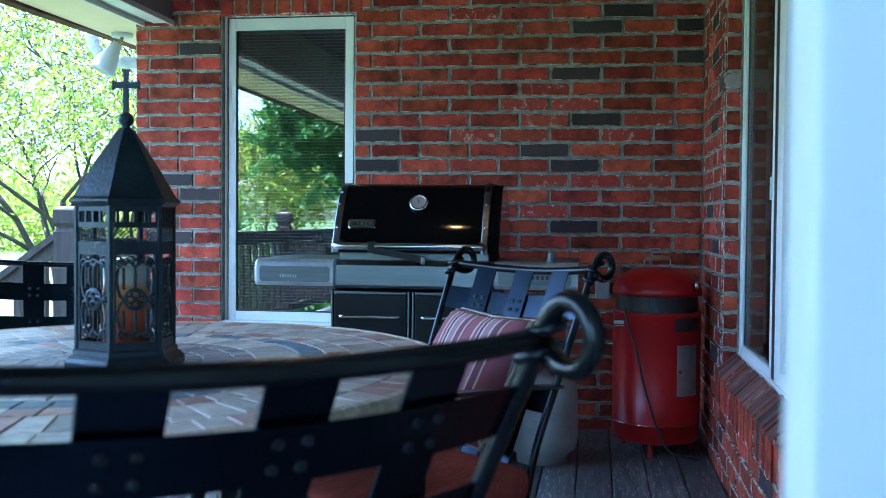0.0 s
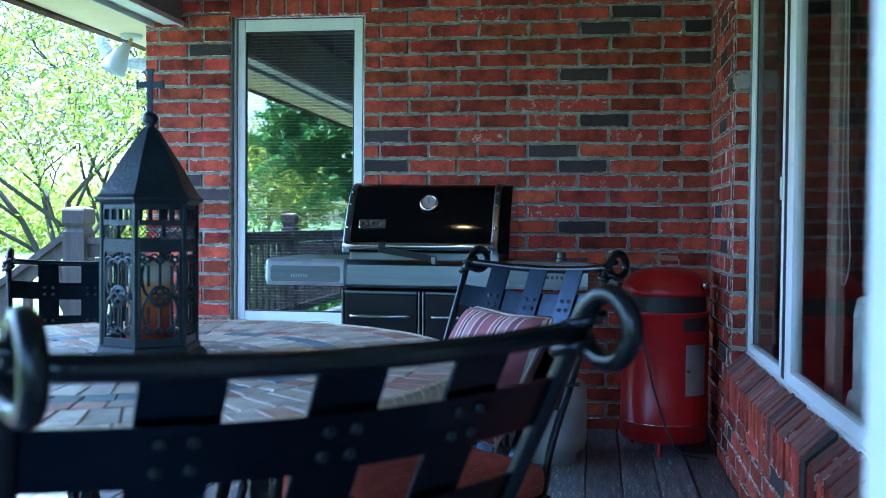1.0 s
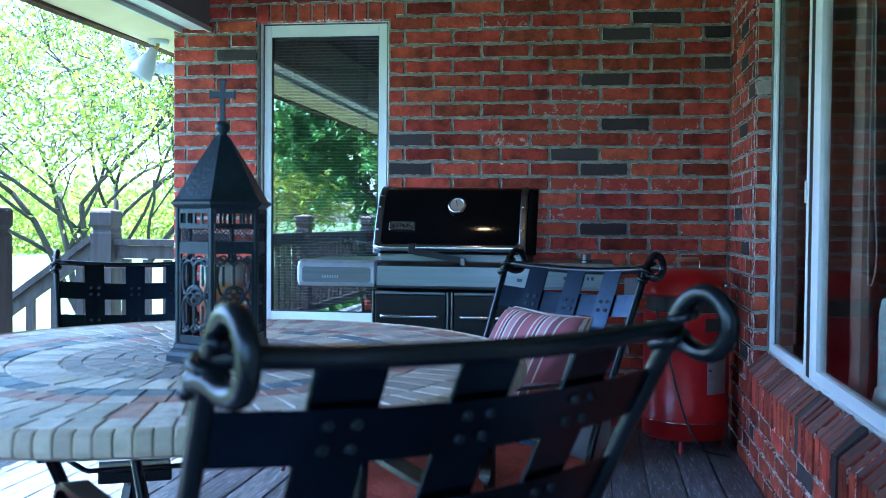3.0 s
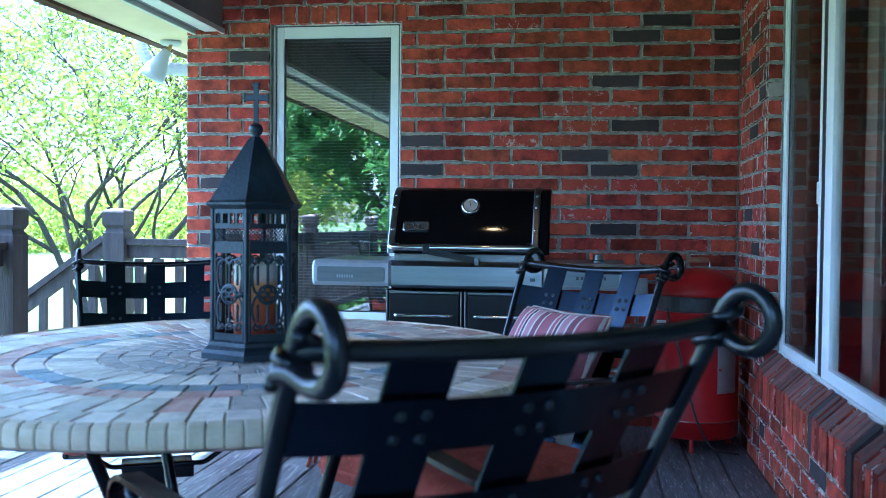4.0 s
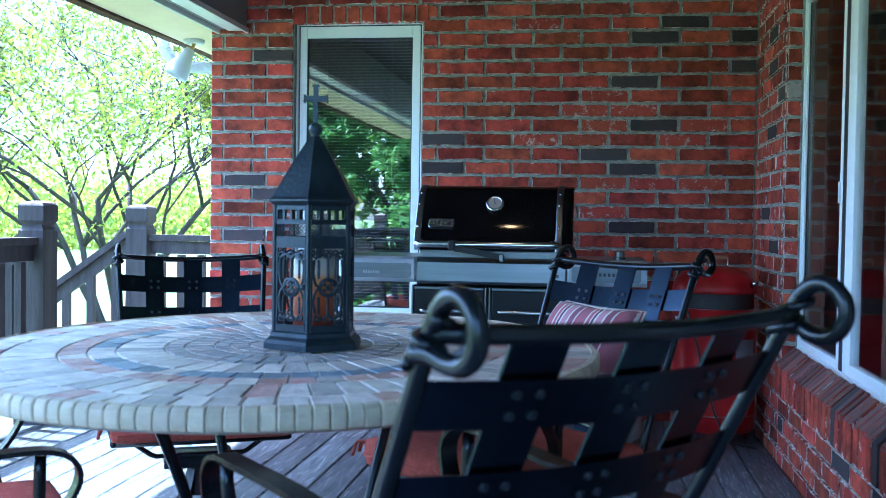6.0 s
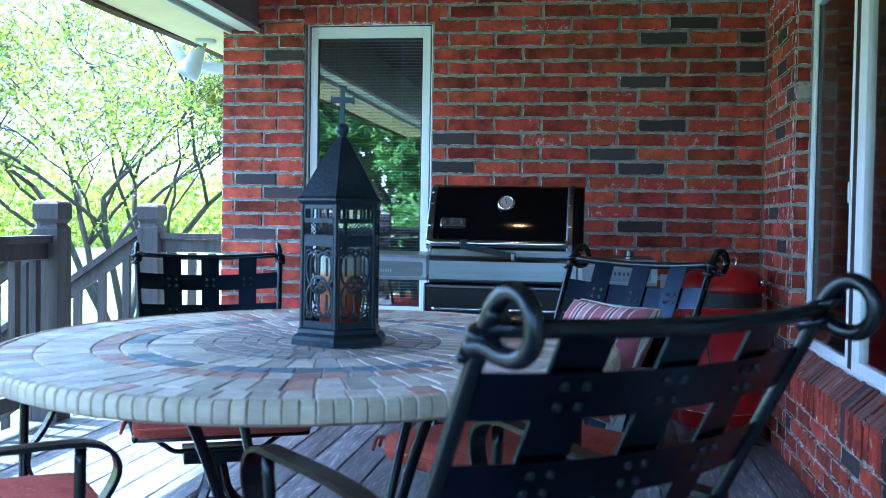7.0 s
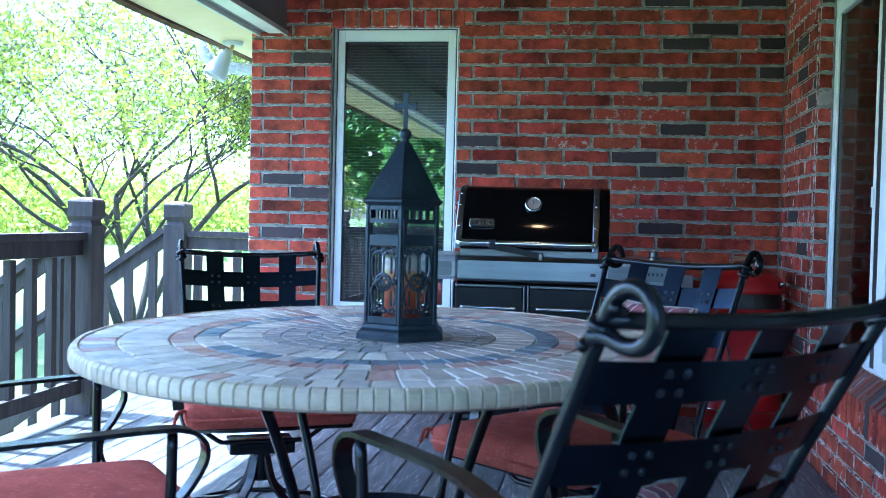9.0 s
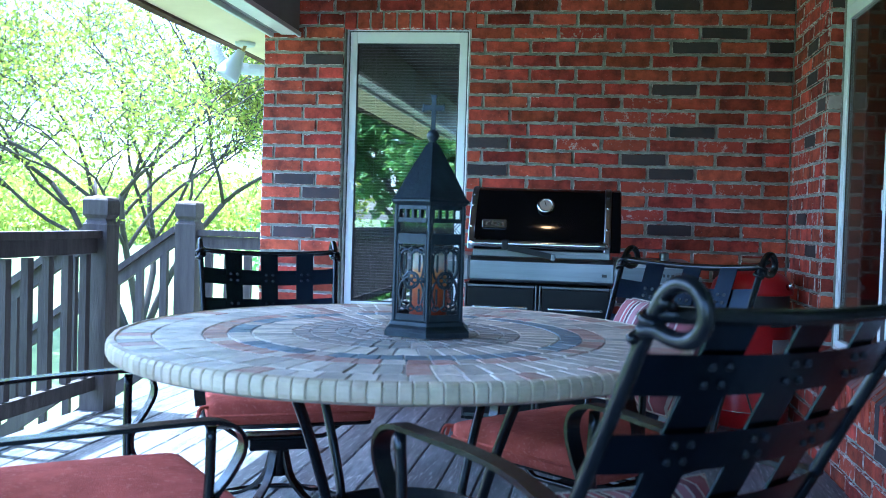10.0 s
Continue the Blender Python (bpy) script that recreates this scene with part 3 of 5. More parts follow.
def sill_mesh(seed, mat):
    """A brick on edge with an upright face and a weathered top that sheds water."""
    r = random.Random(seed)
    bm = bmesh.new()
    box(bm, -0.0250, 0.0250, 0.0, 0.083, -0.062, 0.062, 0.006)
    for v in bm.verts:
        if v.co.z > 0.0:
            v.co.z += v.co.y * 0.95
        v.co += Vector((r.uniform(-1, 1), r.uniform(-1, 1), r.uniform(-1, 1))) * 0.0018
    bm.normal_update()
    for f in bm.faces:
        f.material_index = 1 if f.normal.z > 0.4 else 0
    me = bpy.data.meshes.new("brick")
    bm.to_mesh(me)
    bm.free()
    me.materials.append(mat)
    me.materials.append(BRICK_DARK if mat is BRICK_DARK else BRICK_SILL)
    return me


sill_bricks = [sill_mesh(20 + i, (BRICK, BRICK, BRICK_DARK, BRICK, BRICK, BRICK, BRICK_PALE, BRICK, BRICK)[i]) for i in range(9)]
y, i = JOG - 0.042, 0
while y > -4.4:
    shared("brick", sill_bricks[brick_rng.randrange(9)], pose(-0.020 + brick_rng.uniform(-0.004, 0.004), y, 0.366 + brick_rng.uniform(-0.003, 0.003), 0, 0, -90 + brick_rng.uniform(-1, 1)), window_sill)
    y -= 0.0585
    i += 1


# ---- windows ----
def frame_boxes(name, parent, mat, boxes, label=""):
    b = bmesh.new()
    for q in boxes:
        box(b, *q, 0.003)
    return part(name, b, mat, parent, label)


win = thing("window_1", "tall white framed window with a horizontal slat blind inside", "window")
win["kind"] = "structure"
fy0, fy1 = 0.056, 0.108
frame_boxes("window_frame", win, WHITE, [(-2.445, -2.405, fy0, fy1, 0.50, 2.093), (-1.812, -1.769, fy0, fy1, 0.50, 2.093), (-2.405, -1.812, fy0, fy1, 2.030, 2.093), (-2.405, -1.812, fy0, fy1, 0.50, 0.548)])
frame_boxes("outer_casing", win, WHITE, [(-2.463, -2.453, 0.048, 0.10, 0.495, 2.104), (-1.761, -1.752, 0.048, 0.10, 0.495, 2.104), (-2.453, -1.761, 0.048, 0.10, 2.101, 2.106)], "thin white outer casing")
frame_boxes("frame_seal", win, DARKPLASTIC, [(-2.4525, -2.4455, 0.066, 0.10, 0.50, 2.10), (-1.7685, -1.7615, 0.066, 0.10, 0.50, 2.10), (-2.4455, -1.7685, 0.066, 0.10, 2.0935, 2.10)], "dark joint between casing and frame")
frame_boxes("window_sill", win, WHITE, [(-2.463, -1.752, 0.004, 0.12, 0.470, 0.499)])
frame_boxes("glazing_bead", win, DARKPLASTIC, [(-2.405, -2.399, 0.06, 0.09, 0.548, 2.030), (-1.818, -1.812, 0.06, 0.09, 0.548, 2.030), (-2.399, -1.818, 0.06, 0.09, 2.024, 2.030), (-2.399, -1.818, 0.06, 0.09, 0.548, 0.554)], "dark glazing seal")
b = bmesh.new()
box(b, -2.400, -1.817, 0.070, 0.074, 0.552, 2.028)
pane = part("pane", b, GLASS, win, "reflecting clear pane")
pane.visible_shadow = False
slat_bm = bmesh.new()
sweep(slat_bm, [(-0.285, 0, 0), (0.285, 0, 0)], [(-0.0115, -0.0014), (0.0, 0.0010), (0.0115, -0.0006), (0.0115, 0.0006), (0.0, 0.0022), (-0.0115, -0.0002)])
slat_me = bpy.data.meshes.new("slat")
slat_bm.to_mesh(slat_me)
slat_bm.free()
slat_me.materials.append(SLAT)
blind = thing("window_blind", "pale horizontal slat blind hanging with open slats behind the glass", "blind")
for i in range(86):
    z = 2.020 - i * 0.0168
    shared("slat", slat_me, pose(-2.108, 0.112 + random.uniform(-0.001, 0.001), z, random.uniform(-3, 3) + 2, random.uniform(-0.15, 0.15), 0), blind)
for x in (-2.30, -1.93):
    b = bmesh.new()
    tube(b, [(x, 0.098, 2.03), (x, 0.098, 0.57)], 0.0016, 6, up=(0, 1, 0))
    part("cord", b, CORD, blind, "pale ladder cord")
frame_boxes("head_rail", blind, SLAT, [(-2.40, -1.82, 0.096, 0.135, 2.025, 2.045)])

slider = thing("window_2", "wide white vinyl sliding window above the brick sill", "window")
slider["kind"] = "structure"
WX0, WX1 = 0.074, 0.125
frame_boxes("window_frame", slider, WHITE, [(WX0, 0.089, -0.806, -0.790, 0.47, 2.11), (WX0, WX1, -4.445, -4.39, 0.47, 2.11), (WX0, WX1, -4.39, -0.806, 2.05, 2.11), (WX0 - 0.006, WX1, -4.39, -0.806, 0.47, 0.508), (0.0655, WX1, -4.445, -0.790, 0.30, 0.469)])
frame_boxes("sliding_sash", slider, WHITE, [(0.080, 0.0895, -0.832, -0.807, 0.509, 2.049), (0.078, 0.105, -1.515, -1.480, 0.509, 2.049), (0.078, 0.105, -1.480, -0.832, 0.509, 0.542), (0.078, 0.105, -1.480, -0.832, 1.99, 2.049)])
frame_boxes("inner_casing", slider, ROOMFLOOR, [(0.0895, 0.168, -0.806, -0.790, 0.47, 2.11)], "dark wooden casing indoors")
frame_boxes("mullion", slider, WHITE, [(0.079, WX1, -1.63, -1.575, 0.509, 2.049)], "thick white mullion")
frame_boxes("fixed_sash", slider, WHITE, [(0.077, 0.105, -1.69, -1.631, 0.509, 2.049), (0.077, 0.105, -4.389, -4.32, 0.509, 2.049), (0.077, 0.105, -4.32, -1.69, 0.509, 0.552), (0.077, 0.105, -4.32, -1.69, 1.98, 2.049)])
frame_boxes("weather_seal", slider, DARKPLASTIC, [(0.080, 0.11, -1.574, -1.516, 0.509, 2.049)], "black gap between the sashes")
for y0, y1, z0, z1 in ((-1.480, -0.832, 0.542, 1.99), (-4.32, -1.69, 0.552, 1.98)):
    b = bmesh.new()
    box(b, 0.090, 0.094, y0 + 0.001, y1 - 0.001, z0 + 0.001, z1 - 0.001)
    p = part("pane", b, GLASS_SIDE, slider, "clear pane reflecting the porch")
    p.visible_shadow = False
frame_boxes("latch", slider, WHITE, [(0.070, 0.0775, -1.50, -1.485, 1.12, 1.20)], "small white latch")
b = bmesh.new()
tube(b, spline([(0.16, -2.02, 1.95), (0.165, -2.03, 1.2), (0.17, -2.05, 0.95), (0.165, -2.00, 0.86), (0.16, -1.99, 1.0), (0.158, -2.0, 1.95)], 6), 0.0022, 6, up=(1, 0, 0))
tagged(part("blind_cord", b, CORD), "thin pale cord loop hanging indoors by the window", "cord")
tagged(slab("curtain_panel", ROOMWALL, (0.19, 0.215, -1.80, -1.66, 0.02, 2.2), kind=""), "brown curtain gathered indoors beside the window", "curtain")

# pale armchair indoors
arm = thing("armchair", "pale grey green upholstered armchair standing indoors", "armchair", pose(0.600, -2.28, 0.0) @ Matrix.Diagonal((0.85, 0.9, 0.9, 1)))
for nm, q in (("seat", (-0.36, 0.36, -0.40, 0.36, 0.12, 0.46)), ("backrest", (-0.44, 0.44, 0.30, 0.52, 0.12, 0.92)), ("armrest", (-0.52, -0.365, -0.42, 0.30, 0.10, 0.64)), ("armrest", (0.365, 0.52, -0.42, 0.30, 0.10, 0.64))):
    b = bmesh.new()
    box(b, *q, 0.07)
    part(nm, b, SOFA, arm, smooth=True)
for sx in (-0.44, 0.44):
    for sy in (-0.34, 0.42):
        b = bmesh.new()
        box(b, sx - 0.03, sx + 0.03, sy - 0.03, sy + 0.03, 0, 0.12, 0.005)
        part("leg", b, WOODHANDLE, arm)

# white door leaf standing open from the east wall
door = thing("door_1", "white painted door leaf standing open on the porch", "door")
door["kind"] = "structure"
DOOR_X, DOOR_Y = -0.461, -4.752
b = bmesh.new()
box(b, DOOR_X, 0.004, DOOR_Y, DOOR_Y + 0.044, 0.012, 2.05, 0.003)
part("door_leaf", b, DOOR_PAINT, door)
for z0, z1 in ((0.18, 0.92), (1.08, 1.90)):
    b = bmesh.new()
    box(b, DOOR_X + 0.10, DOOR_X + 0.33, DOOR_Y - 0.007, DOOR_Y - 0.0005, z0, z1, 0.003)
    part("door_panel", b, DOOR_PAINT, door, "shallow raised panel")
b = bmesh.new()
lathe(b, [(0.024, 0), (0.024, 0.008), (0.009, 0.012), (0.009, 0.035), (0.02, 0.042), (0.026, 0.055), (0.018, 0.066), (0, 0.068)], seg=20, m=pose(DOOR_X + 0.062, DOOR_Y - 0.001, 1.0, 90, 0, 0))
part("door_knob", b, CHROME, door, "round metal knob", smooth=True)


# ---- railing and stairs ----
def post(cx, cy, z0=-0.6, top=1.10, name="railing_post", turn=0.0):
    p = thing(name, "square dark stained wooden post with notched collar and pale worn top", "post", pose(cx, cy, 0, 0, 0, turn), "railing posts")
    h = 0.066
    bm = bmesh.new()
    prof = [(h, z0), (h, 0.945), (h * 1.0, 0.955), (h * 0.80, 0.975), (h * 0.80, 0.985), (h * 1.02, 1.005), (h * 1.02, 1.078), (h * 0.96, 1.084)]
    loft(bm, [[(s * r, q * r, z) for s, q in ((-1, -1), (1, -1), (1, 1), (-1, 1))] for r, z in prof])
    part("shaft", bm, RAIL, p)
    bm = bmesh.new()
    r = h * 0.955
    loft(bm, [[(s * r * k, q * r * k, z) for s, q in ((-1, -1), (1, -1), (1, 1), (-1, 1))] for k, z in ((1, 1.0845), (0.97, 1.092), (0.35, 1.102))])
    part("cap", bm, CAP, p, "sun-bleached post top")
    return p


def rail_run(p0, p1, name, n, top=0.905, foot=0.11, label=""):
    """A straight run of railing from p0 to p1 with n balusters, level or sloping."""
    a, b_ = Vector(p0), Vector(p1)
    d = b_ - a
    flat = Vector((d.x, d.y, 0))
    side = Vector((-flat.y, flat.x, 0)).normalized()
    t = thing(name, label or "dark stained wooden railing with square balusters", "railing")
    up = Vector((0, 0, 1))
    bm = bmesh.new()
    sweep(bm, [a + up * top, b_ + up * top], flat_section(0.088, 0.036), (0, 0, 1))
    part("top_rail", bm, RAIL, t)
    bm = bmesh.new()
    sweep(bm, [a + up * (top - 0.058), b_ + up * (top - 0.058)], flat_section(0.038, 0.075), (0, 0, 1))
    part("under_rail", bm, RAIL, t)
    bm = bmesh.new()
    sweep(bm, [a + up * (foot + 0.035), b_ + up * (foot + 0.035)], flat_section(0.038, 0.07), (0, 0, 1))
    part("bottom_rail", bm, RAIL, t)
    for i in range(n):
        c = a + d * ((i + 0.5) / n)
        bm = bmesh.new()
        z0, z1 = foot + 0.075, top - 0.10
        slope = d.z / flat.length
        u = flat.normalized()
        w, th = 0.022, 0.018
        secs = []
        for z in (z0, z1):
            secs.append([c + u * (s * w) + side * (q * th) + up * (z + s * w * slope) for s, q in ((-1, -1), (1, -1), (1, 1), (-1, 1))])
        loft(bm, secs)
        part("baluster", bm, RAIL, t)
    return t


RX = -3.535
post(RX, -0.745)
post(RX + 0.01, 0.375)
post(RX, -4.35)
post(RX, FAR_S + 0.08)
rail_run((RX, -0.815, 0), (RX, -4.28, 0), "side_railing", 20)
rail_run((RX, -4.42, 0), (RX, FAR_S + 0.15, 0), "side_railing", 16)
rail_run((RX + 0.07, FAR_S + 0.08, 0), (-0.01, FAR_S + 0.08, 0), "end_railing", 20)
rail_run((RX + 0.08, 0.375, 0), (PIER_W - 0.004, 0.375, 0), "end_railing", 4)
rail_run((RX - 0.07, 0.375, 0.02), (RX - 1.35, 0.375, -0.88), "stair_railing", 8, label="dark sloping stair railing with square balusters")
rail_run((RX - 0.07, -0.745, 0.02), (RX - 1.35, -0.745, -0.88), "stair_railing", 8, label="dark sloping stair railing with square balusters")
post(RX - 1.42, 0.375, -0.9, name="stair_post").location.z = -0.88
post(RX - 1.42, -0.745, -0.9, name="stair_post").location.z = -0.88
stairs = thing("porch_stairs", "weathered wooden steps going down to the lawn", "stairs")
for i in range(4):
    b = bmesh.new()
    box(b, RX - 0.10 - 0.28 * (i + 1), RX - 0.09 - 0.28 * i, -0.70, 0.33, -0.19 * (i + 1) - 0.038, -0.19 * (i + 1), 0.005)
    part("tread", b, DECK, stairs)
for y in (-0.72, 0.335):
    b = bmesh.new()
    secs = [[(RX - 0.08, yy, 0.0 - 0.05), (RX - 0.08, yy, -0.32), (RX - 1.2, yy, -0.98), (RX - 1.2, yy, -0.75)] for yy in (y, y + 0.038)]
    loft(b, secs)
    part("stringer", b, RAIL, stairs)

# ---- lights on the house ----
flood = thing("flood_lamp", "white outdoor flood lamp tilted down under the eave", "lamp", pose(-3.165, 0.30, 2.074))
b = bmesh.new()
lathe(b, [(0.055, -0.022), (0.062, -0.012), (0.062, 0.0)], seg=28)
part("base", b, LAMPWHITE, flood, smooth=False)
b = bmesh.new()
tube(b, [(0, 0, -0.02), (-0.005, -0.005, -0.045), (-0.018, -0.012, -0.06)], 0.011, 10, up=(0, 1, 0))
part("swivel", b, BRASS, flood, "small brass swivel")
b = bmesh.new()
tilt = Vector((-0.42, -0.20, -0.86)).to_track_quat("Z", "Y").to_matrix().to_4x4()
lathe(b, [(0.0, 0.0), (0.026, 0.0), (0.032, 0.03), (0.040, 0.055), (0.064, 0.125), (0.070, 0.165), (0.070, 0.185), (0.060, 0.185), (0.055, 0.12)], seg=28, m=Matrix.Translation((-0.018, -0.012, -0.055)) @ tilt)
part("shade", b, LAMPWHITE, flood, smooth=True)
spout = thing("downspout", "pale grey corrugated downspout elbow below the eave", "downspout")
b = bmesh.new()
pts = spline([(-3.41, 0.42, 2.14), (-3.41, 0.43, 2.06), (-3.375, 0.47, 1.99), (-3.29, 0.55, 1.957), (-3.14, 0.58, 1.947), (PIER_W - 0.04, 0.58, 1.945)], 10)
tube(b, pts, 0.036, 12, up=(0, 1, 0), scales=[1.0 + 0.06 * (i % 2) for i in range(len(pts))])
part("elbow", b, LAMPWHITE, spout)
b = bmesh.new()
tube(b, [(PIER_W - 0.04, 0.58, 1.96), (PIER_W - 0.04, 0.58, -0.7)], 0.036, 12, up=(0, 1, 0))
part("pipe", b, LAMPWHITE, spout)

ceil_lamp = thing("ceiling_lamp", "small warm glowing ceiling lamp over the grill", "lamp", pose(-1.32, -1.95, 2.419))
b = bmesh.new()
lathe(b, [(0.085, -0.015), (0.09, 0.0)], seg=28)
part("base", b, LAMPWHITE, ceil_lamp)
b = bmesh.new()
lathe(b, [(0.0, -0.045), (0.022, -0.041), (0.033, -0.030), (0.036, -0.0155)], seg=28)
part("bowl", b, LAMPGLOW, ceil_lamp, "frosted glowing bowl", smooth=True)
outlet = thing("wall_outlet", "small grey weatherproof outlet cover on the brick wall", "outlet")
b = bmesh.new()
box(b, -0.512, -0.442, -0.022, -0.003, 0.655, 0.765, 0.006)
part("cover", b, PLATE, outlet)

# ---- mosaic table ----
TX, TY, TZ, TA, TB = -1.465, -3.205, 0.758, 0.672, 0.788   # centre, top height, half axes
table = thing("patio_table", "oval stone mosaic patio table on curved iron legs", "table", pose(TX, TY, 0))


def oval(r, a, z):
    return Vector((TA * r * math.cos(a), TB * r * math.sin(a), z))


b = bmesh.new()
loft(b, [[oval(r, 2 * math.pi * i / 96, z) for i in range(96)] for r, z in ((0.90, 0.716), (0.972, 0.717), (0.9915, 0.726), (0.9915, 0.748), (0.968, 0.7540))])
part("top_slab", b, GROUT, table, "grouted stone slab")
trng = random.Random(5)


def tile_faces(bm, r0, r1, a0, a1, z=TZ, gap=0.0042):
    """A tumbled stone tile between two rings and two angles."""
    g0, g1 = gap / (r0 * 0.73), gap / (r1 * 0.73)
    j = lambda s=0.0016: trng.uniform(-s, s)
    rim = []
    for r, aa, bb in ((r0 + 0.0026, a0 + g0 / 2, a1 - g0 / 2), (r1 - 0.0026, a1 - g1 / 2, a0 + g1 / 2)):
        rim += [(r + j(), aa + j(0.003)), (r + j(), (aa + bb) / 2), (r + j(), bb + j(0.003))]
    low = [bm.verts.new(oval(r, a, z - 0.008)) for r, a in rim]
    mid = [bm.verts.new(oval(r, a, z - 0.0014)) for r, a in rim]
    rc, ac = (r0 + r1) / 2, (a0 + a1) / 2
    tilt = j(0.0008)
    top = [bm.verts.new(oval(rc + (r - rc) * 0.96, ac + (a - ac) * 0.965, z + tilt * (1 if i % 2 else -1) + j(0.0004))) for i, (r, a) in enumerate(rim)]
    for p, q in ((low, mid), (mid, top)):
        for i in range(6):
            bm.faces.new((p[i], p[(i + 1) % 6], q[(i + 1) % 6], q[i]))
    bm.faces.new(top)


RINGS = [(0.862, 0.972, 76, "tan", 0.26), (0.705, 0.862, 68, "tan", 0.05), (0.625, 0.705, 58, "red", 0.3), (0.545, 0.625, 50, "blue", 0.2), (0.405, 0.545, 44, "tan", 0.06)]
for r0, r1, count, kind, other in RINGS:
    turn = trng.random()
    for i in range(count):
        bm = bmesh.new()
        tile_faces(bm, r0, r1, 2 * math.pi * (i + turn) / count, 2 * math.pi * (i + 1 + turn) / count)
        q = trng.random()
        mt = {"tan": TILE_TAN, "red": TILE_RED, "blue": TILE_BLUE}[kind]
        if q < other:
            mt = TILE_RED if kind == "tan" else TILE_TAN
        part("tile", bm, mt, table)
bm = bmesh.new()
for r0, r1, count in ((0.345, 0.405, 40), (0.255, 0.345, 34), (0.205, 0.255, 34), (0.145, 0.205, 24), (0.085, 0.145, 16), (0.03, 0.085, 9)):
    turn = trng.random()
    for i in range(count):
        tile_faces(bm, r0, r1, 2 * math.pi * (i + turn) / count, 2 * math.pi * (i + 1 + turn) / count, gap=0.0050)
part("centre_mosaic", bm, TILE_MIX, table, "small mixed mosaic stones of the centre", kind="stuff")
bm = bmesh.new()
n_edge = 164
for i in range(n_edge):
    a0, a1 = 2 * math.pi * (i + 0.025) / n_edge, 2 * math.pi * (i + 0.975) / n_edge
    k = trng.uniform(-0.001, 0.001)
    prof = [(0.974, 0.7605), (0.990, 0.7585), (0.998, 0.752), (1.0, 0.744), (1.0, 0.733), (0.997, 0.725), (0.985, 0.7215)]
    secs = []
    for f, sh in ((0.0, 0.0025), (0.10, 0.0), (0.90, 0.0), (1.0, 0.0025)):
        a = a0 + (a1 - a0) * f
        secs.append([oval(r - sh + k, a, z + (0.001 if sh else 0) * (-1 if z > 0.74 else 1)) for r, z in prof] + [oval(0.972, a, 0.7215), oval(0.970, a, 0.757)])
    loft(bm, secs)
bmesh.ops.recalc_face_normals(bm, faces=bm.faces)
part("edge_tiles", bm, TILE_EDGE, table, "cream stone tiles wrapped round the rim", kind="stuff")
for i in range(4):
    a = radians(58 + 90 * i)
    e = Vector((math.cos(a) * 0.88, math.sin(a), 0))
    b = bmesh.new()
    tube(b, spline([e * r + Vector((0, 0, z)) for r, z in ((0.420, 0.707), (0.352, 0.58), (0.278, 0.40), (0.252, 0.28), (0.295, 0.13), (0.42, 0.035), (0.485, 0.015))], 6), 0.0125, 9)
    part("leg", b, IRON, table, smooth=True)
b = bmesh.new()
sweep(b, [(0.245 * 0.9 * math.cos(2 * math.pi * i / 40), 0.245 * math.sin(2 * math.pi * i / 40), 0.295) for i in range(40)], flat_section(0.008, 0.034), closed=True)
part("hoop", b, IRON, table, "flat iron hoop joining the legs", smooth=False)
b = bmesh.new()
tube(b, [(0.42 * 0.9 * math.cos(2 * math.pi * i / 48), 0.42 * math.sin(2 * math.pi * i / 48), 0.7045) for i in range(48)], 0.011, 8, closed=True)
part("top_hoop", b, IRON, table, smooth=True)

# ---- lantern ----
LX, LY, LZ = -1.410, -3.252, 0.7605
lan = thing("candle_lantern", "tall six-sided dark metal candle lantern with pitched roof and cross", "lantern", pose(LX, LY, LZ, 0, 0, 8))
HEX = [radians(-90 + 60 * i) for i in range(6)]


def hexring(r, z):
    return [(r * math.cos(a), r * math.sin(a), z) for a in HEX]


b = bmesh.new()
loft(b, [hexring(r, z) for r, z in ((0.113, 0), (0.113, 0.012), (0.108, 0.019), (0.099, 0.026), (0.098, 0.034), (0.092, 0.038))])
part("base", b, LANTERN, lan, "stepped hexagonal base")
b = bmesh.new()
loft(b, [hexring(r, z) for r, z in ((0.088, 0.300), (0.104, 0.312), (0.104, 0.316), (0.096, 0.322), (0.060, 0.382), (0.018, 0.446), (0.011, 0.453))])
part("roof", b, LANTERN, lan, "steep pitched metal roof")
b = bmesh.new()
lathe(b, [(0.011, 0.451), (0.008, 0.456), (0.013, 0.462), (0.0155, 0.469), (0.013, 0.477), (0.006, 0.483)], seg=16)
part("finial_ball", b, LANTERN, lan, smooth=True)
b = bmesh.new()
for q in ((-0.0055, 0.0055, -0.003, 0.003, 0.481, 0.563), (-0.0245, 0.0245, -0.003, 0.003, 0.528, 0.541), (-0.008, 0.008, -0.0035, 0.0035, 0.5595, 0.5655), (-0.0265, -0.022, -0.0035, 0.0035, 0.525, 0.544), (0.022, 0.0265, -0.0035, 0.0035, 0.525, 0.544)):
    box(b, *q, 0.0012)
part("cross", b, LANTERN, lan, "flat metal cross on the roof tip")
LR = 0.0895
for i in range(6):
    a = HEX[i]
    b = bmesh.new()
    tube(b, [(LR * math.cos(a), LR * math.sin(a), 0.034), (LR * math.cos(a), LR * math.sin(a), 0.304)], 0.0056, 6, up=(1, 0, 0))
    part("corner_post", b, LANTERN, lan)
half = LR / 2 - 0.006
apothem = LR * math.cos(radians(30))


def panel_matrix(i):
    a = HEX[i] + radians(30)
    return Matrix.Translation((apothem * math.cos(a), apothem * math.sin(a), 0)) @ pose(0, 0, 0, 0, 0, math.degrees(a) + 90)


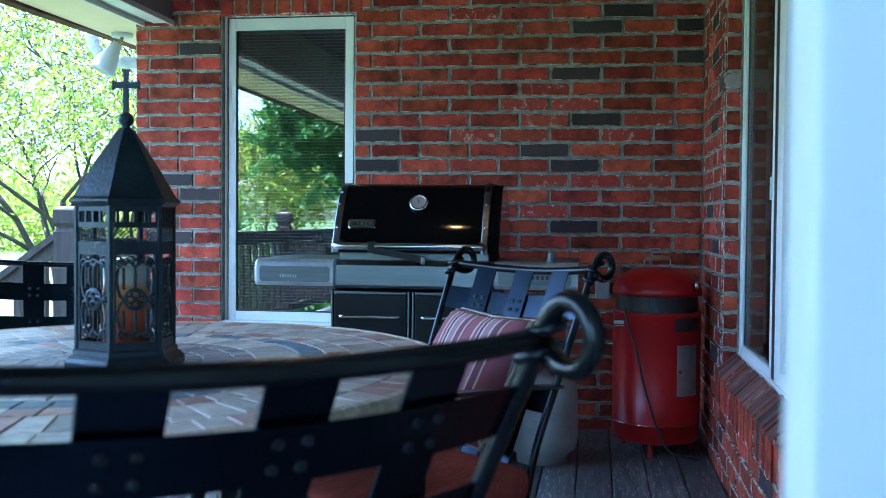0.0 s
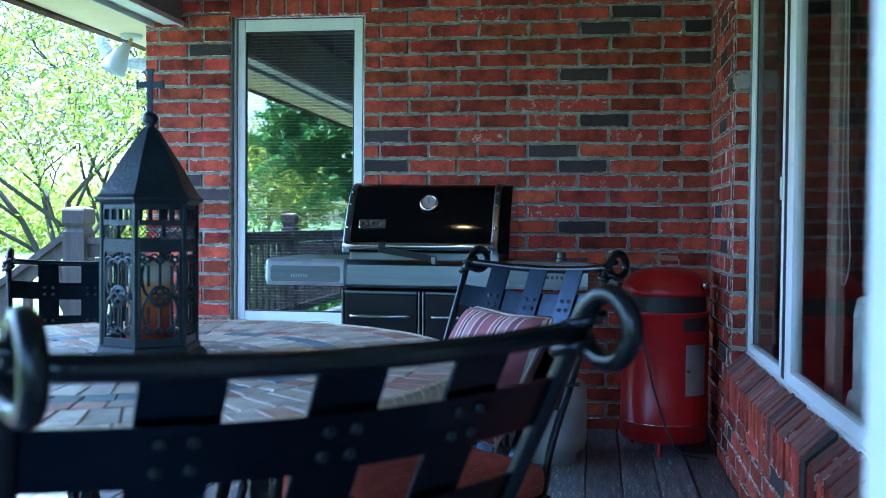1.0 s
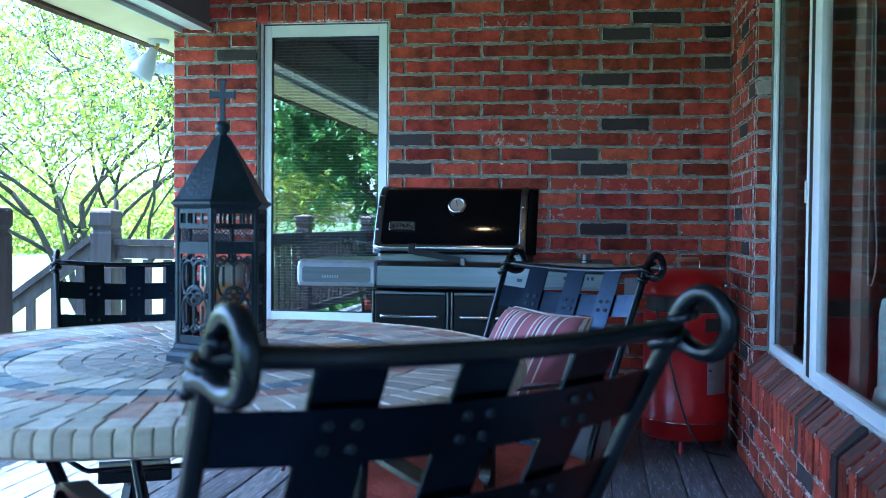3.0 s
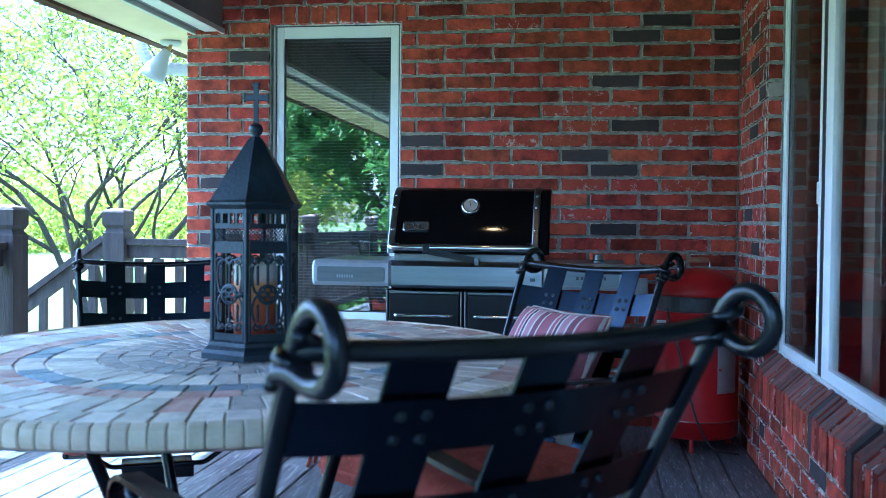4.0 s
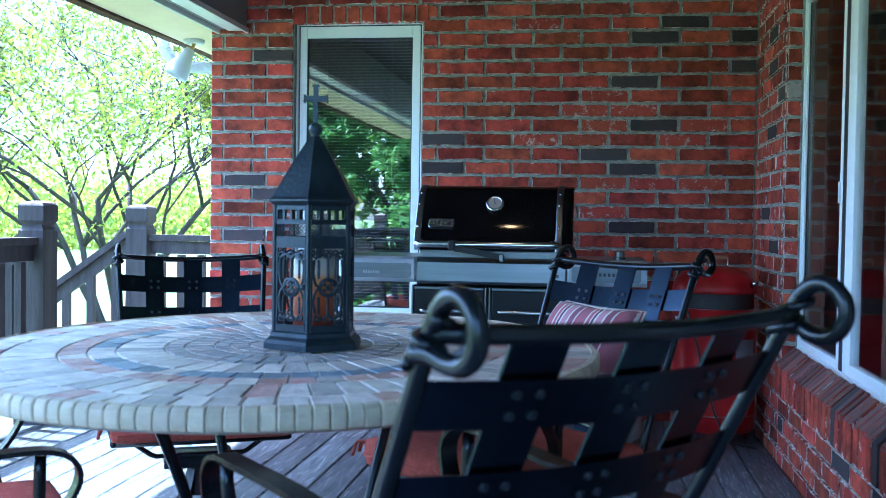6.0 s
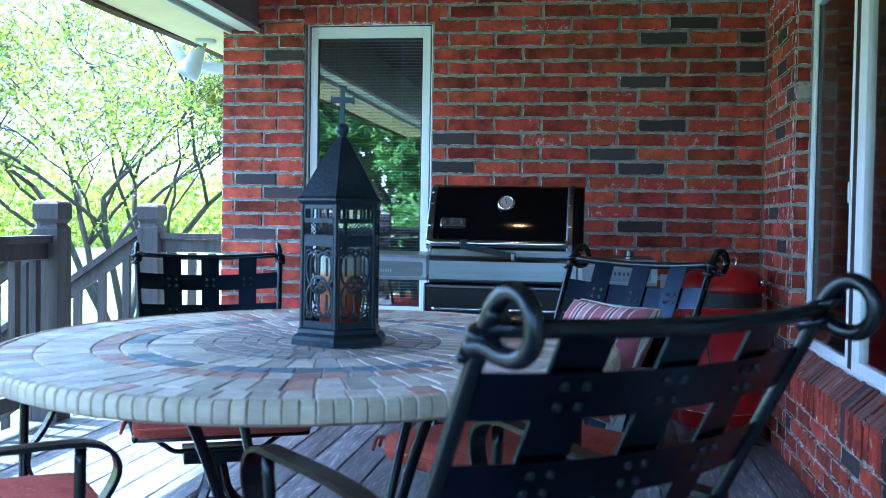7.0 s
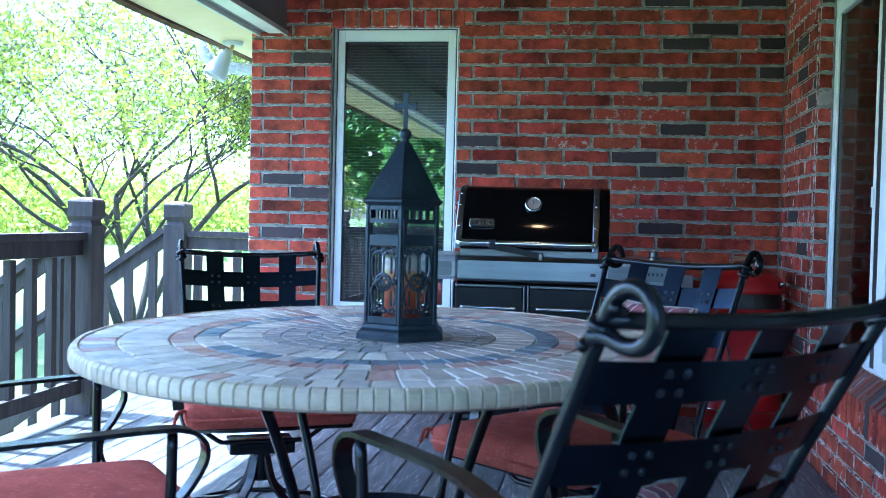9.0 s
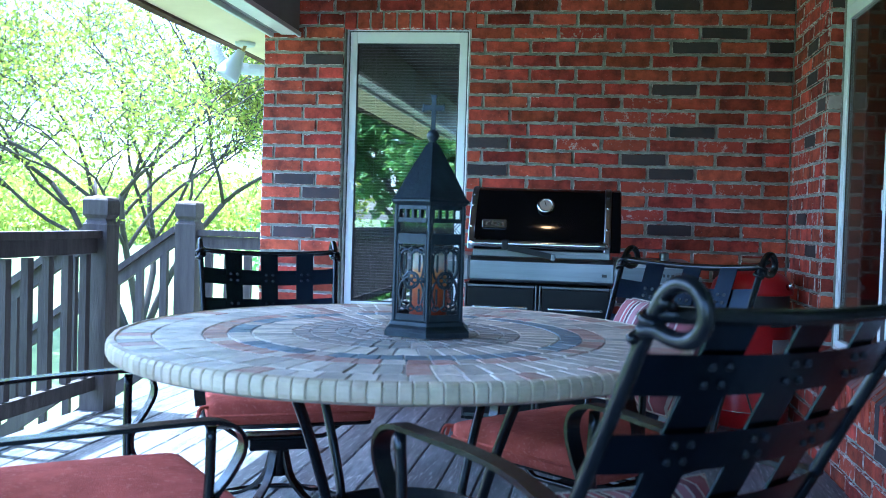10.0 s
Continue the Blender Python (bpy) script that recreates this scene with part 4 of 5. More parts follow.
for i in range(6):
    b = bmesh.new()
    pm = panel_matrix(i)
    for q in ((-half, half, -0.0025, 0.0025, 0.036, 0.052), (-half, half, -0.0025, 0.0025, 0.214, 0.238), (-half, half, -0.0025, 0.0025, 0.264, 0.274), (-half, half, -0.0025, 0.0025, 0.294, 0.303),
              (-half, -half + 0.0035, -0.0025, 0.0025, 0.052, 0.214), (half - 0.0035, half, -0.0025, 0.0025, 0.052, 0.214)):
        box(b, *q)
    for k in range(5):
        x = -half + (2 * half) * k / 4
        box(b, x - 0.0028, x + 0.0028, -0.0025, 0.0025, 0.274, 0.294)
    bmesh.ops.transform(b, matrix=pm, verts=b.verts)
    part("panel_frame", b, LANTERN, lan)
    b = bmesh.new()
    n = 9
    for k in range(-3, n + 3):
        for s in (-1, 1):
            x0 = -half + 2 * half * k / n
            p0, p1 = Vector((x0, 0.0006 * s, 0.238)), Vector((x0 + s * 0.026, 0.0006 * s, 0.264))
            if min(p0.x, p1.x) > -half - 0.001 and max(p0.x, p1.x) < half + 0.001:
                tube(b, [p0, p1], 0.0008, 4, up=(0, 1, 0))
    bmesh.ops.transform(b, matrix=pm, verts=b.verts)
    part("wire_mesh", b, LANTERN, lan, "fine wire mesh band")
    # scrollwork
    b = bmesh.new()
    r = 0.0023
    for x in (-0.0165, 0.0, 0.0165):
        for lo, hi in ((0.076, 0.112), (0.150, 0.190)):
            tube(b, [(x, 0, lo), (x, 0, hi)], r, 5, up=(0, 1, 0))
    for cx in (-0.011, 0.011):
        tube(b, arc((cx, 0, 0.190), 0.0105, 0, 180, 10), r, 5, up=(0, 1, 0))
        tube(b, arc((cx, 0, 0.076), 0.0105, 180, 360, 10), r, 5, up=(0, 1, 0))
    for cx in (-0.020, 0.0, 0.020):
        tube(b, arc((cx, 0, 0.199), 0.006, -60, 250, 10), r, 5, up=(0, 1, 0))
        tube(b, arc((cx * 0.9, 0, 0.066), 0.006, 110, 420, 10), r, 5, up=(0, 1, 0))
    for dx, dz in ((0.0072, 0), (-0.0072, 0), (0, 0.009), (0, -0.009)):
        tube(b, [(dx + 0.0062 * math.cos(2 * math.pi * k / 10), 0, 0.131 + dz + 0.0062 * math.sin(2 * math.pi * k / 10)) for k in range(10)], r, 5, up=(0, 1, 0), closed=True)
    tube(b, [(0.015 * math.cos(2 * math.pi * k / 16), 0, 0.131 + 0.019 * math.sin(2 * math.pi * k / 16)) for k in range(16)], r * 1.2, 5, up=(0, 1, 0), closed=True)
    for s in (-1, 1):
        tube(b, spline([(s * 0.015, 0, 0.131), (s * 0.022, 0, 0.140), (s * 0.026, 0, 0.165), (s * 0.024, 0, 0.190)], 4), r, 5, up=(0, 1, 0))
        tube(b, spline([(s * 0.015, 0, 0.131), (s * 0.022, 0, 0.122), (s * 0.026, 0, 0.100), (s * 0.022, 0, 0.078)], 4), r, 5, up=(0, 1, 0))
    bmesh.ops.transform(b, matrix=pm @ Matrix.Diagonal((1.28, 1, 1, 1)), verts=b.verts)
    part("scrollwork", b, LANTERN, lan, "wrought scroll filigree")
b = bmesh.new()
lathe(b, [(0.006, -0.008), (0.007, 0.0), (0.004, 0.004), (0, 0.005)], seg=10, m=panel_matrix(5) @ pose(half - 0.004, -0.004, 0.132, 90, 0, 0))
part("door_knob", b, LANTERN, lan, smooth=True)
candle = thing("pillar_candle", "orange and cream pillar candle inside the lantern", "candle", pose(LX, LY, LZ + 0.0385))
b = bmesh.new()
lathe(b, [(0.042, 0.0), (0.044, 0.004), (0.044, 0.148), (0.041, 0.154), (0.030, 0.150), (0, 0.147)], seg=28)
part("wax", b, CANDLE, candle, smooth=True)
b = bmesh.new()
tube(b, [(0, 0, 0.146), (0.001, 0, 0.162)], 0.0012, 5, up=(0, 1, 0))
part("wick", b, DARKPLASTIC, candle)

# ---- chairs ----


def patio_chair(m, slope, half=0.232, arm=0.30, front=0.26, arm_z=0.655, rows=((0.838, 0.060), (0.722, 0.060), (0.606, 0.060)), bow=0.030, sag=0.014):
    """Iron chair with woven straps; its own +y looks to the table, origin on the floor below the seat."""
    ch = thing("patio_chair", "black iron patio chair with woven straps and terracotta cushion" if slope < 0.4 else "reclined black iron patio chair with woven straps and terracotta cushion", "chair", m, "chairs round the table")
    lean = lambda z: -0.235 - slope * max(0.0, z - 0.42)            # y of the back plane
    wide = lambda z: half + 0.05 * (z - 0.42)                      # half width of the back
    for s in (-1, 1):
        b = bmesh.new()
        up_line = [(s * wide(z), lean(z), z) for z in (0.36, 0.5, 0.65, 0.8, 0.912)]
        top = Vector(up_line[-1])
        loop = [top + Vector((s * u, v, w)) for u, v, w in ((0.0, -0.011, 0.022), (0.0, -0.025, 0.044), (0.0, -0.045, 0.058), (0.0, -0.068, 0.056), (0.0, -0.084, 0.038),
                                                            (0.0, -0.084, 0.015), (0.0, -0.068, -0.001), (0.002, -0.044, -0.003), (0.006, -0.020, 0.004), (0.012, 0.000, 0.002))]
        tube(b, spline(up_line, 4)[:-1] + spline([up_line[-1]] + loop, 5), 0.0102, 10, up=(1, 0.2, 0))
        part("back_post", b, IRON, ch, "bar curled into an open loop at the top", smooth=True)
        b = bmesh.new()
        coil = [top + Vector((s * 0.0150 * math.cos(k * 0.8), 0.0150 * math.sin(k * 0.8) + 0.006 - 0.0019 * k, 0.0032 * k - 0.010)) for k in range(16)]
        tube(b, coil, 0.0062, 7)
        part("wrap", b, IRON, ch, smooth=True)
        # arm: flat bar that sweeps forward and curls down to the seat
        b = bmesh.new()
        zz = arm_z
        arm_pts = spline([(s * (wide(zz) + 0.005), lean(zz), zz - 0.012), (s * (arm - 0.012), (lean(zz) + front) / 2 - 0.06, zz + 0.004), (s * arm, front - 0.11, zz + 0.014), (s * arm, front - 0.040, zz + 0.010),
                          (s * arm, front - 0.006, zz - 0.012), (s * (arm - 0.001), front, zz - 0.048), (s * (arm - 0.004), front - 0.022, zz - 0.095), (s * (arm - 0.008), front - 0.052, zz - 0.140),
                          (s * (arm - 0.010), front - 0.056, zz - 0.180), (s * (arm - 0.014), front - 0.040, zz - 0.222)], 6)
        sweep(b, arm_pts, flat_section(0.009, 0.034), up=(1, 0, 0))
        part("armrest", b, IRON, ch)
        b = bmesh.new()
        tube(b, spline([(s * arm, front - 0.062, zz + 0.004), (s * (arm - 0.003), front - 0.064, 0.52), (s * 0.262, front - 0.07, 0.37)], 5), 0.0105, 8, up=(0, 1, 0))
        part("arm_support", b, IRON, ch, smooth=True)
        b = bmesh.new()
        tube(b, spline([(s * 0.25, -0.235, 0.366), (s * 0.262, 0.0, 0.366), (s * 0.262, 0.235, 0.366)], 4), 0.011, 8)
        part("seat_rail", b, IRON, ch, smooth=True)
    # top rail sags and bows backwards
    b = bmesh.new()
    zt = 0.934
    pts = [(wide(zt) * q, lean(zt) - bow * (1 - q * q), zt - sag * (1 - q * q)) for q in np.linspace(-1, 1, 13)]
    tube(b, pts, 0.0105, 8)
    part("top_rail", b, IRON, ch, smooth=True)

    def back_point(q, z, off=0.0):
        return Vector((wide(z) * q, lean(z) - bow * (1 - q * q) + off, z - sag * (1 - q * q) * max(0.0, min(1.0, (z - 0.42) / 0.45))))
    # horizontal straps, then vertical straps woven over them
    for z, h in rows:
        b = bmesh.new()
        secs = []
        for q in np.linspace(-1, 1, 15):
            p0, p1 = back_point(q, z - h / 2), back_point(q, z + h / 2)
            secs.append([p0, p1, p1 + Vector((0, 0.004, 0)), p0 + Vector((0, 0.004, 0))])
        loft(b, secs)
        bmesh.ops.recalc_face_normals(b, faces=b.faces)
        part("strap", b, STRAP, ch)
    for q in (-0.54, -0.01, 0.52):
        b = bmesh.new()
        secs = []
        hw = 0.031 / wide(0.7)
        for z in np.linspace(0.44, 0.934, 13):
            off = 0.006
            a, c = back_point(q - hw, z, off), back_point(q + hw, z, off)
            secs.append([a, c, c + Vector((0, 0.004, 0)), a + Vector((0, 0.004, 0))])
        loft(b, secs)
        bmesh.ops.recalc_face_normals(b, faces=b.faces)
        part("strap", b, STRAP, ch)
        for z in (rows[0][0], rows[1][0]):
            for dq, dz in ((-0.05, 0.012), (0.05, 0.012), (-0.05, -0.012), (0.05, -0.012)):
                b = bmesh.new()
                c = back_point(q + dq, z + dz)
                lathe(b, [(0.0055, -0.0135), (0.0055, 0.0025), (0.0035, 0.0045), (0, 0.005)], seg=8, m=Matrix.Translation(c) @ pose(0, 0, 0, 90, 0, 0))
                part("rivet", b, RIVET, ch)
    for y in (-0.235, 0.235):
        b = bmesh.new()
        tube(b, [(-0.255, y, 0.366), (0.255, y, 0.366)], 0.011, 8)
        part("seat_rail", b, IRON, ch, smooth=True)
    b = bmesh.new()
    box(b, -0.272, 0.272, -0.215, 0.315, 0.379, 0.462, 0.030)
    bmesh.ops.subdivide_edges(b, edges=[e for e in b.edges if e.calc_length() > 0.2], cuts=6, use_grid_fill=True)
    for v in b.verts:
        k = (1 - (v.co.x / 0.26) ** 2) * (1 - ((v.co.y - 0.05) / 0.28) ** 2)
        if v.co.z > 0.42:
            v.co.z += 0.018 * k + 0.004 * noise.noise(v.co * 9)
    part("seat_cushion", b, CUSHION, ch, "faded terracotta seat cushion", smooth=True)
    b = bmesh.new()
    for s in (-1, 1):
        tube(b, spline([(s * 0.247, -0.222, 0.408), (s * 0.270, 0.04, 0.420), (s * 0.262, 0.312, 0.416)], 4), 0.005, 6)
    tube(b, [(-0.262, 0.314, 0.416), (0.262, 0.314, 0.416)], 0.005, 6)
    part("piping", b, CUSHION, ch, smooth=True)
    # knotted tie at a front corner of the cushion
    b = bmesh.new()
    for k in range(3):
        tube(b, spline([(0.262, 0.290, 0.440), (0.282 + 0.006 * k, 0.298 + 0.012 * (k - 1), 0.442), (0.296 + 0.004 * k, 0.300 + 0.02 * (k - 1), 0.424 - 0.010 * k)], 3), 0.0055, 6)
    part("tie", b, CUSHION, ch, smooth=True)
    for x in (-0.09, 0.09):
        b = bmesh.new()
        tube(b, [(-0.235, x, 0.360), (-0.225, x, 0.350), (-0.150, x, 0.294), (-0.135, x, 0.288), (0.135, x, 0.288), (0.150, x, 0.294), (0.225, x, 0.350), (0.235, x, 0.360)], 0.0085, 7)
        part("spring_bar", b, IRON, ch, smooth=True)
    b = bmesh.new()
    box(b, -0.11, 0.11, -0.07, 0.07, 0.235, 0.278, 0.006)
    part("swivel_plate", b, IRON, ch, "boxed swivel plate")
    b = bmesh.new()
    lathe(b, [(0.03, 0.13), (0.034, 0.236)], seg=16)
    part("pedestal", b, IRON, ch)
    for k in range(4):
        a = radians(45 + 90 * k)
        u = Vector((math.cos(a), math.sin(a), 0))
        b = bmesh.new()
        sweep(b, spline([u * 0.025 + Vector((0, 0, 0.22)), u * 0.06 + Vector((0, 0, 0.12)), u * 0.15 + Vector((0, 0, 0.045)), u * 0.265 + Vector((0, 0, 0.018)), u * 0.29 + Vector((0, 0, 0.006))], 5), flat_section(0.03, 0.012), up=(u.x * 0.4, u.y * 0.4, 1))
        part("leg", b, IRON, ch)
    b = bmesh.new()
    tube(b, [(0.285 * math.cos(2 * math.pi * i / 36), 0.285 * math.sin(2 * math.pi * i / 36), 0.0095) for i in range(36)], 0.009, 7, closed=True)
    part("foot_ring", b, IRON, ch, smooth=True)
    return ch


def chair_pose(back_x, back_y, facing, reach):
    a = radians(facing)
    c = Vector((back_x, back_y, 0)) + Vector((math.cos(a), math.sin(a), 0)) * reach
    return pose(c.x, c.y, 0, 0, 0, facing - 90)


CHAIR_A, CHAIR_B, CHAIR_C, CHAIR_D = chair_pose(-0.766, -4.282, 132, 0.515), chair_pose(-2.257, -1.885, -64, 0.38), chair_pose(-0.713, -2.306, 231, 0.47), chair_pose(-2.385, -3.905, 39, 0.38)
patio_chair(CHAIR_A, 0.55, 0.232, 0.215, 0.155, 0.675, ((0.859, 0.054), (0.752, 0.056), (0.642, 0.056), (0.532, 0.056)), 0.040, 0.006)
patio_chair(CHAIR_C @ Matrix.Diagonal((1, 1, 0.985, 1)), 0.42, arm=0.27, front=0.20)
chair = patio_chair(CHAIR_B @ Matrix.Diagonal((1, 1, 0.955, 1)), 0.27)
copy_thing(chair, CHAIR_D @ Matrix.Diagonal((1.1, 1, 1.0, 1)))


def pillow(m, label):
    t = thing("throw_pillow", label, "pillow", m)
    b = bmesh.new()
    n = 16
    top, bot = {}, {}
    for i in range(n + 1):
        for j in range(n + 1):
            u, v = i / n * 2 - 1, j / n * 2 - 1
            k = max(0.0, (1 - u ** 4) * (1 - v ** 4)) ** 0.55
            pinch = 1 - 0.07 * (1 - abs(u)) * abs(v) ** 3 - 0.07 * (1 - abs(v)) * abs(u) ** 3
            x, y = u * 0.19 * pinch, v * 0.18 * pinch
            th = 0.066 * k + 0.004 * noise.noise(Vector((u * 2, v * 2, 1.0)))
            edge = i in (0, n) or j in (0, n)
            top[i, j] = b.verts.new((x, y, 0 if edge else th))
            bot[i, j] = top[i, j] if edge else b.verts.new((x, y, -th))
    for i in range(n):
        for j in range(n):
            b.faces.new((top[i, j], top[i + 1, j], top[i + 1, j + 1], top[i, j + 1]))
            b.faces.new((bot[i, j + 1], bot[i + 1, j + 1], bot[i + 1, j], bot[i, j]))
    part("cover", b, STRIPES, t, smooth=True)
    b = bmesh.new()
    ring = [(k * 0.94, q * 0.89) for k, q in ((-0.2, -0.2), (0, -0.19), (0.2, -0.2), (0.19, 0), (0.2, 0.2), (0, 0.19), (-0.2, 0.2), (-0.19, 0))]
    tube(b, [(x, y, 0) for x, y in ring], 0.004, 6, closed=True)
    part("piping", b, TASSEL, t, smooth=True)
    return t


side = Vector((0.649, -0.760, -0.016)).normalized()
rise = Vector((0.129, 0.110, 0.315)).normalized()
rise = (rise - side * rise.dot(side)).normalized()
facing = side.cross(rise)
middle = Vector((-0.787, -2.359, 0.788)) - rise * 0.175
pillow(Matrix(((side.x, rise.x, facing.x, middle.x), (side.y, rise.y, facing.y, middle.y), (side.z, rise.z, facing.z, middle.z), (0, 0, 0, 1))), "red and cream striped pillow leaning on the chair back")
pillow(CHAIR_A @ pose(0.105, -0.190, 0.462, 60, 0, -4) @ Matrix.Diagonal((0.9, 0.9, 0.8, 1)), "striped pillow leaning inside the near chair back")

# ---- gas grill ----
grill = thing("gas_grill", "black and stainless steel gas grill with closed lid", "grill")
GX0, GX1, GF, GB = -1.618, -0.930, -0.945, -0.44


def gpart(name, mat, boxes, label="", bevel=0.004, parent=None):
    b = bmesh.new()
    for q in boxes:
        box(b, *q, bevel)
    return part(name, b, mat, parent or grill, label)


gpart("cabinet", SATIN, [(GX0, GX0 + 0.02, GF + 0.015, GB, 0.10, 0.745), (GX1 - 0.02, GX1, GF + 0.015, GB, 0.10, 0.745), (GX0 + 0.02, GX1 - 0.02, GB - 0.02, GB, 0.10, 0.745), (GX0 + 0.02, GX1 - 0.02, GF + 0.015, GB - 0.02, 0.10, 0.12)], "black enamel cabinet")
for x0, x1 in ((GX0 + 0.004, -1.277), (-1.268, GX1 - 0.004)):
    gd = gpart("cabinet_door", SATIN, [(x0 + 0.014, x1 - 0.014, GF - 0.012, GF + 0.010, 0.135, 0.727)], "black door in a bright frame")
    gpart("door_frame", STEEL, [(x0, x0 + 0.009, GF - 0.016, GF + 0.010, 0.12, 0.741), (x1 - 0.009, x1, GF - 0.016, GF + 0.010, 0.12, 0.741), (x0 + 0.0135, x1 - 0.0135, GF - 0.016, GF + 0.010, 0.728, 0.741), (x0 + 0.0135, x1 - 0.0135, GF - 0.016, GF + 0.010, 0.12, 0.134)], "bright metal edge", 0.003, gd)
    b = bmesh.new()
    xa, xb = x0 + 0.045, x1 - 0.045
    tube(b, spline([(xa, GF - 0.012, 0.637), (xa + 0.004, GF - 0.038, 0.637), (xa + 0.03, GF - 0.045, 0.637), (xb - 0.03, GF - 0.045, 0.637), (xb - 0.004, GF - 0.038, 0.637), (xb, GF - 0.012, 0.637)], 5), 0.0085, 9)
    part("door_handle", b, CHROME, gd, "bright bar handle", smooth=True)
# control panel with rounded lower edge
b = bmesh.new()
sec = [(GF - 0.020, 0.868), (GF - 0.034, 0.850), (GF - 0.037, 0.768), (GF - 0.031, 0.757), (GF - 0.012, 0.752), (GF + 0.12, 0.752), (GF + 0.12, 0.868)]
loft(b, [[(x, y, z) for y, z in sec] for x in (GX0 + 0.030, GX1 - 0.004)])
part("control_panel", b, STEEL, grill, "brushed steel control panel")
gpart("badge_hole", DARKPLASTIC, [(-0.985, -0.962, GF - 0.0375, GF - 0.034, 0.792, 0.806)], "small dark slot", 0.001)
gpart("firebox", DARKPLASTIC, [(GX0 + 0.03, GX1 - 0.02, GF + 0.03, GB - 0.01, 0.75, 0.895)], "dark firebox behind the panel")
gpart("heat_shield", STEEL, [(GX0 + 0.035, GX1 - 0.02, GF + 0.008, GF + 0.028, 0.8685, 0.905)], "steel strip below the lid")


def side_shelf(name, x0, x1, sign):
    s = gpart(name, STEEL, [(x0, x1, GF + 0.02, GB + 0.02, 0.850, 0.872)], "steel side shelf")
    b = bmesh.new()
    n = 10
    secs = []
    for x, k in ((x0, 0.0), (x0 + 0.012, 1.0), (x1 - 0.012, 1.0), (x1, 0.0 if sign else 1.0)):
        q = 0.010 * (1 - k)
        secs.append([(x, y, z) for y, z in ((GF - 0.026 + q, 0.860 - q), (GF - 0.034 + q, 0.845 - q), (GF - 0.034 + q, 0.775 + q), (GF - 0.026 + q, 0.760 + q), (GF + 0.02, 0.757 + q), (GF + 0.02, 0.872 - q), (GF - 0.010, 0.872 - q))])
    loft(b, secs)
    part("shelf_front", b, PLATE, s, "grey cast shelf end")
    b = bmesh.new()
    loft(b, [[(x0 + 0.026 + dx, GF - y, z) for dx, z in ((0, 0.785), (0, 0.835), (0.008, 0.843), (x1 - x0 - 0.060, 0.843), (x1 - x0 - 0.052, 0.835), (x1 - x0 - 0.052, 0.785), (x1 - x0 - 0.060, 0.777), (0.008, 0.777))] for y in (0.033, 0.037)])
    bmesh.ops.recalc_face_normals(b, faces=b.faces)
    part("steel_inlay", b, STEEL, s, "brushed steel inlay")
    return s


left = side_shelf("side_shelf", -1.945, GX0 + 0.028, 1)
right = side_shelf("side_shelf", GX1 - 0.003, -0.585, 0)
for k in range(7):
    gpart("lettering_bar", DARKPLASTIC, [(-0.79 + k * 0.019, -0.779 + k * 0.019, GF - 0.0385, GF - 0.0365, 0.803, 0.817)], "dark raised lettering shape", 0.001, right)
    gpart("lettering_bar", PLATE, [(-1.83 + k * 0.011, -1.824 + k * 0.011, GF - 0.0385, GF - 0.0365, 0.795, 0.808)], "worn lettering shape", 0.001, left)
b = bmesh.new()
lathe(b, [(0.028, 0.0), (0.028, 0.008), (0.022, 0.012), (0.022, 0.034), (0.018, 0.038), (0, 0.038)], (-0.70, -0.82, 0.872), 20)
part("burner_knob", b, STEEL, right, "round knob on the shelf", smooth=False)

# lid: curved hood between two end caps
LIDX0, LIDX1 = -1.605, -0.905


def spline2(ctrl, steps):
    return spline([(y, z, 0) for y, z in ctrl], steps)


def lid_profile(off=0.0):
    pts = spline2([(-0.985, 0.905), (-0.975, 0.945), (-0.935, 1.03), (-0.875, 1.125), (-0.825, 1.175), (-0.765, 1.195), (-0.66, 1.19), (-0.53, 1.13), (-0.47, 1.02), (-0.45, 0.905)], 4)
    c = Vector((-0.70, 0.98, 0))
    return [p + (p - c).normalized() * off for p in pts]


def hood(x0, x1, off, mat, name, label, parent=grill, bevel_x=0.0):
    b = bmesh.new()
    secs = []
    for x, o in ((x0, off - bevel_x), (x0 + max(bevel_x, 0.001), off), (x1 - max(bevel_x, 0.001), off), (x1, off - bevel_x)):
        secs.append([(x, p.x, p.y) for p in lid_profile(o)])
    loft(b, secs)
    bmesh.ops.recalc_face_normals(b, faces=b.faces)
    return part(name, b, mat, parent, label, smooth=False)


lid = hood(LIDX0 + 0.030, LIDX1 - 0.075, 0.0, ENAMEL, "lid", "glossy black enamel lid")
for p in lid.data.polygons:
    p.use_smooth = abs(p.normal.x) < 0.5
hood(LIDX0, LIDX0 + 0.0295, 0.004, STEEL, "end_cap", "metal lid end cap with rivets", lid, 0.004)
hood(LIDX1 - 0.0745, LIDX1 - 0.046, 0.004, STEEL, "end_cap", "metal lid end cap with rivets", lid, 0.004)
hood(LIDX1 - 0.0455, LIDX1, 0.001, ENAMEL, "lid_side", "black lid side behind the cap", lid, 0.006)
prof = lid_profile(0.004)
for x in (LIDX0 + 0.014, LIDX1 - 0.06):
    for k in (3, 7, 11, 14):
        b = bmesh.new()
        p = prof[k]
        way = Vector((0, p.x + 0.70, p.y - 0.98)).normalized()
        lathe(b, [(0.006, -0.001), (0.006, 0.0015), (0.003, 0.004), (0, 0.0045)], seg=10, m=Matrix.Translation((x, p.x, p.y)) @ way.to_track_quat("Z", "Y").to_matrix().to_4x4())
        part("rivet", b, CHROME, lid)
b = bmesh.new()
xa, xb = LIDX0 + 0.045, LIDX1 - 0.085
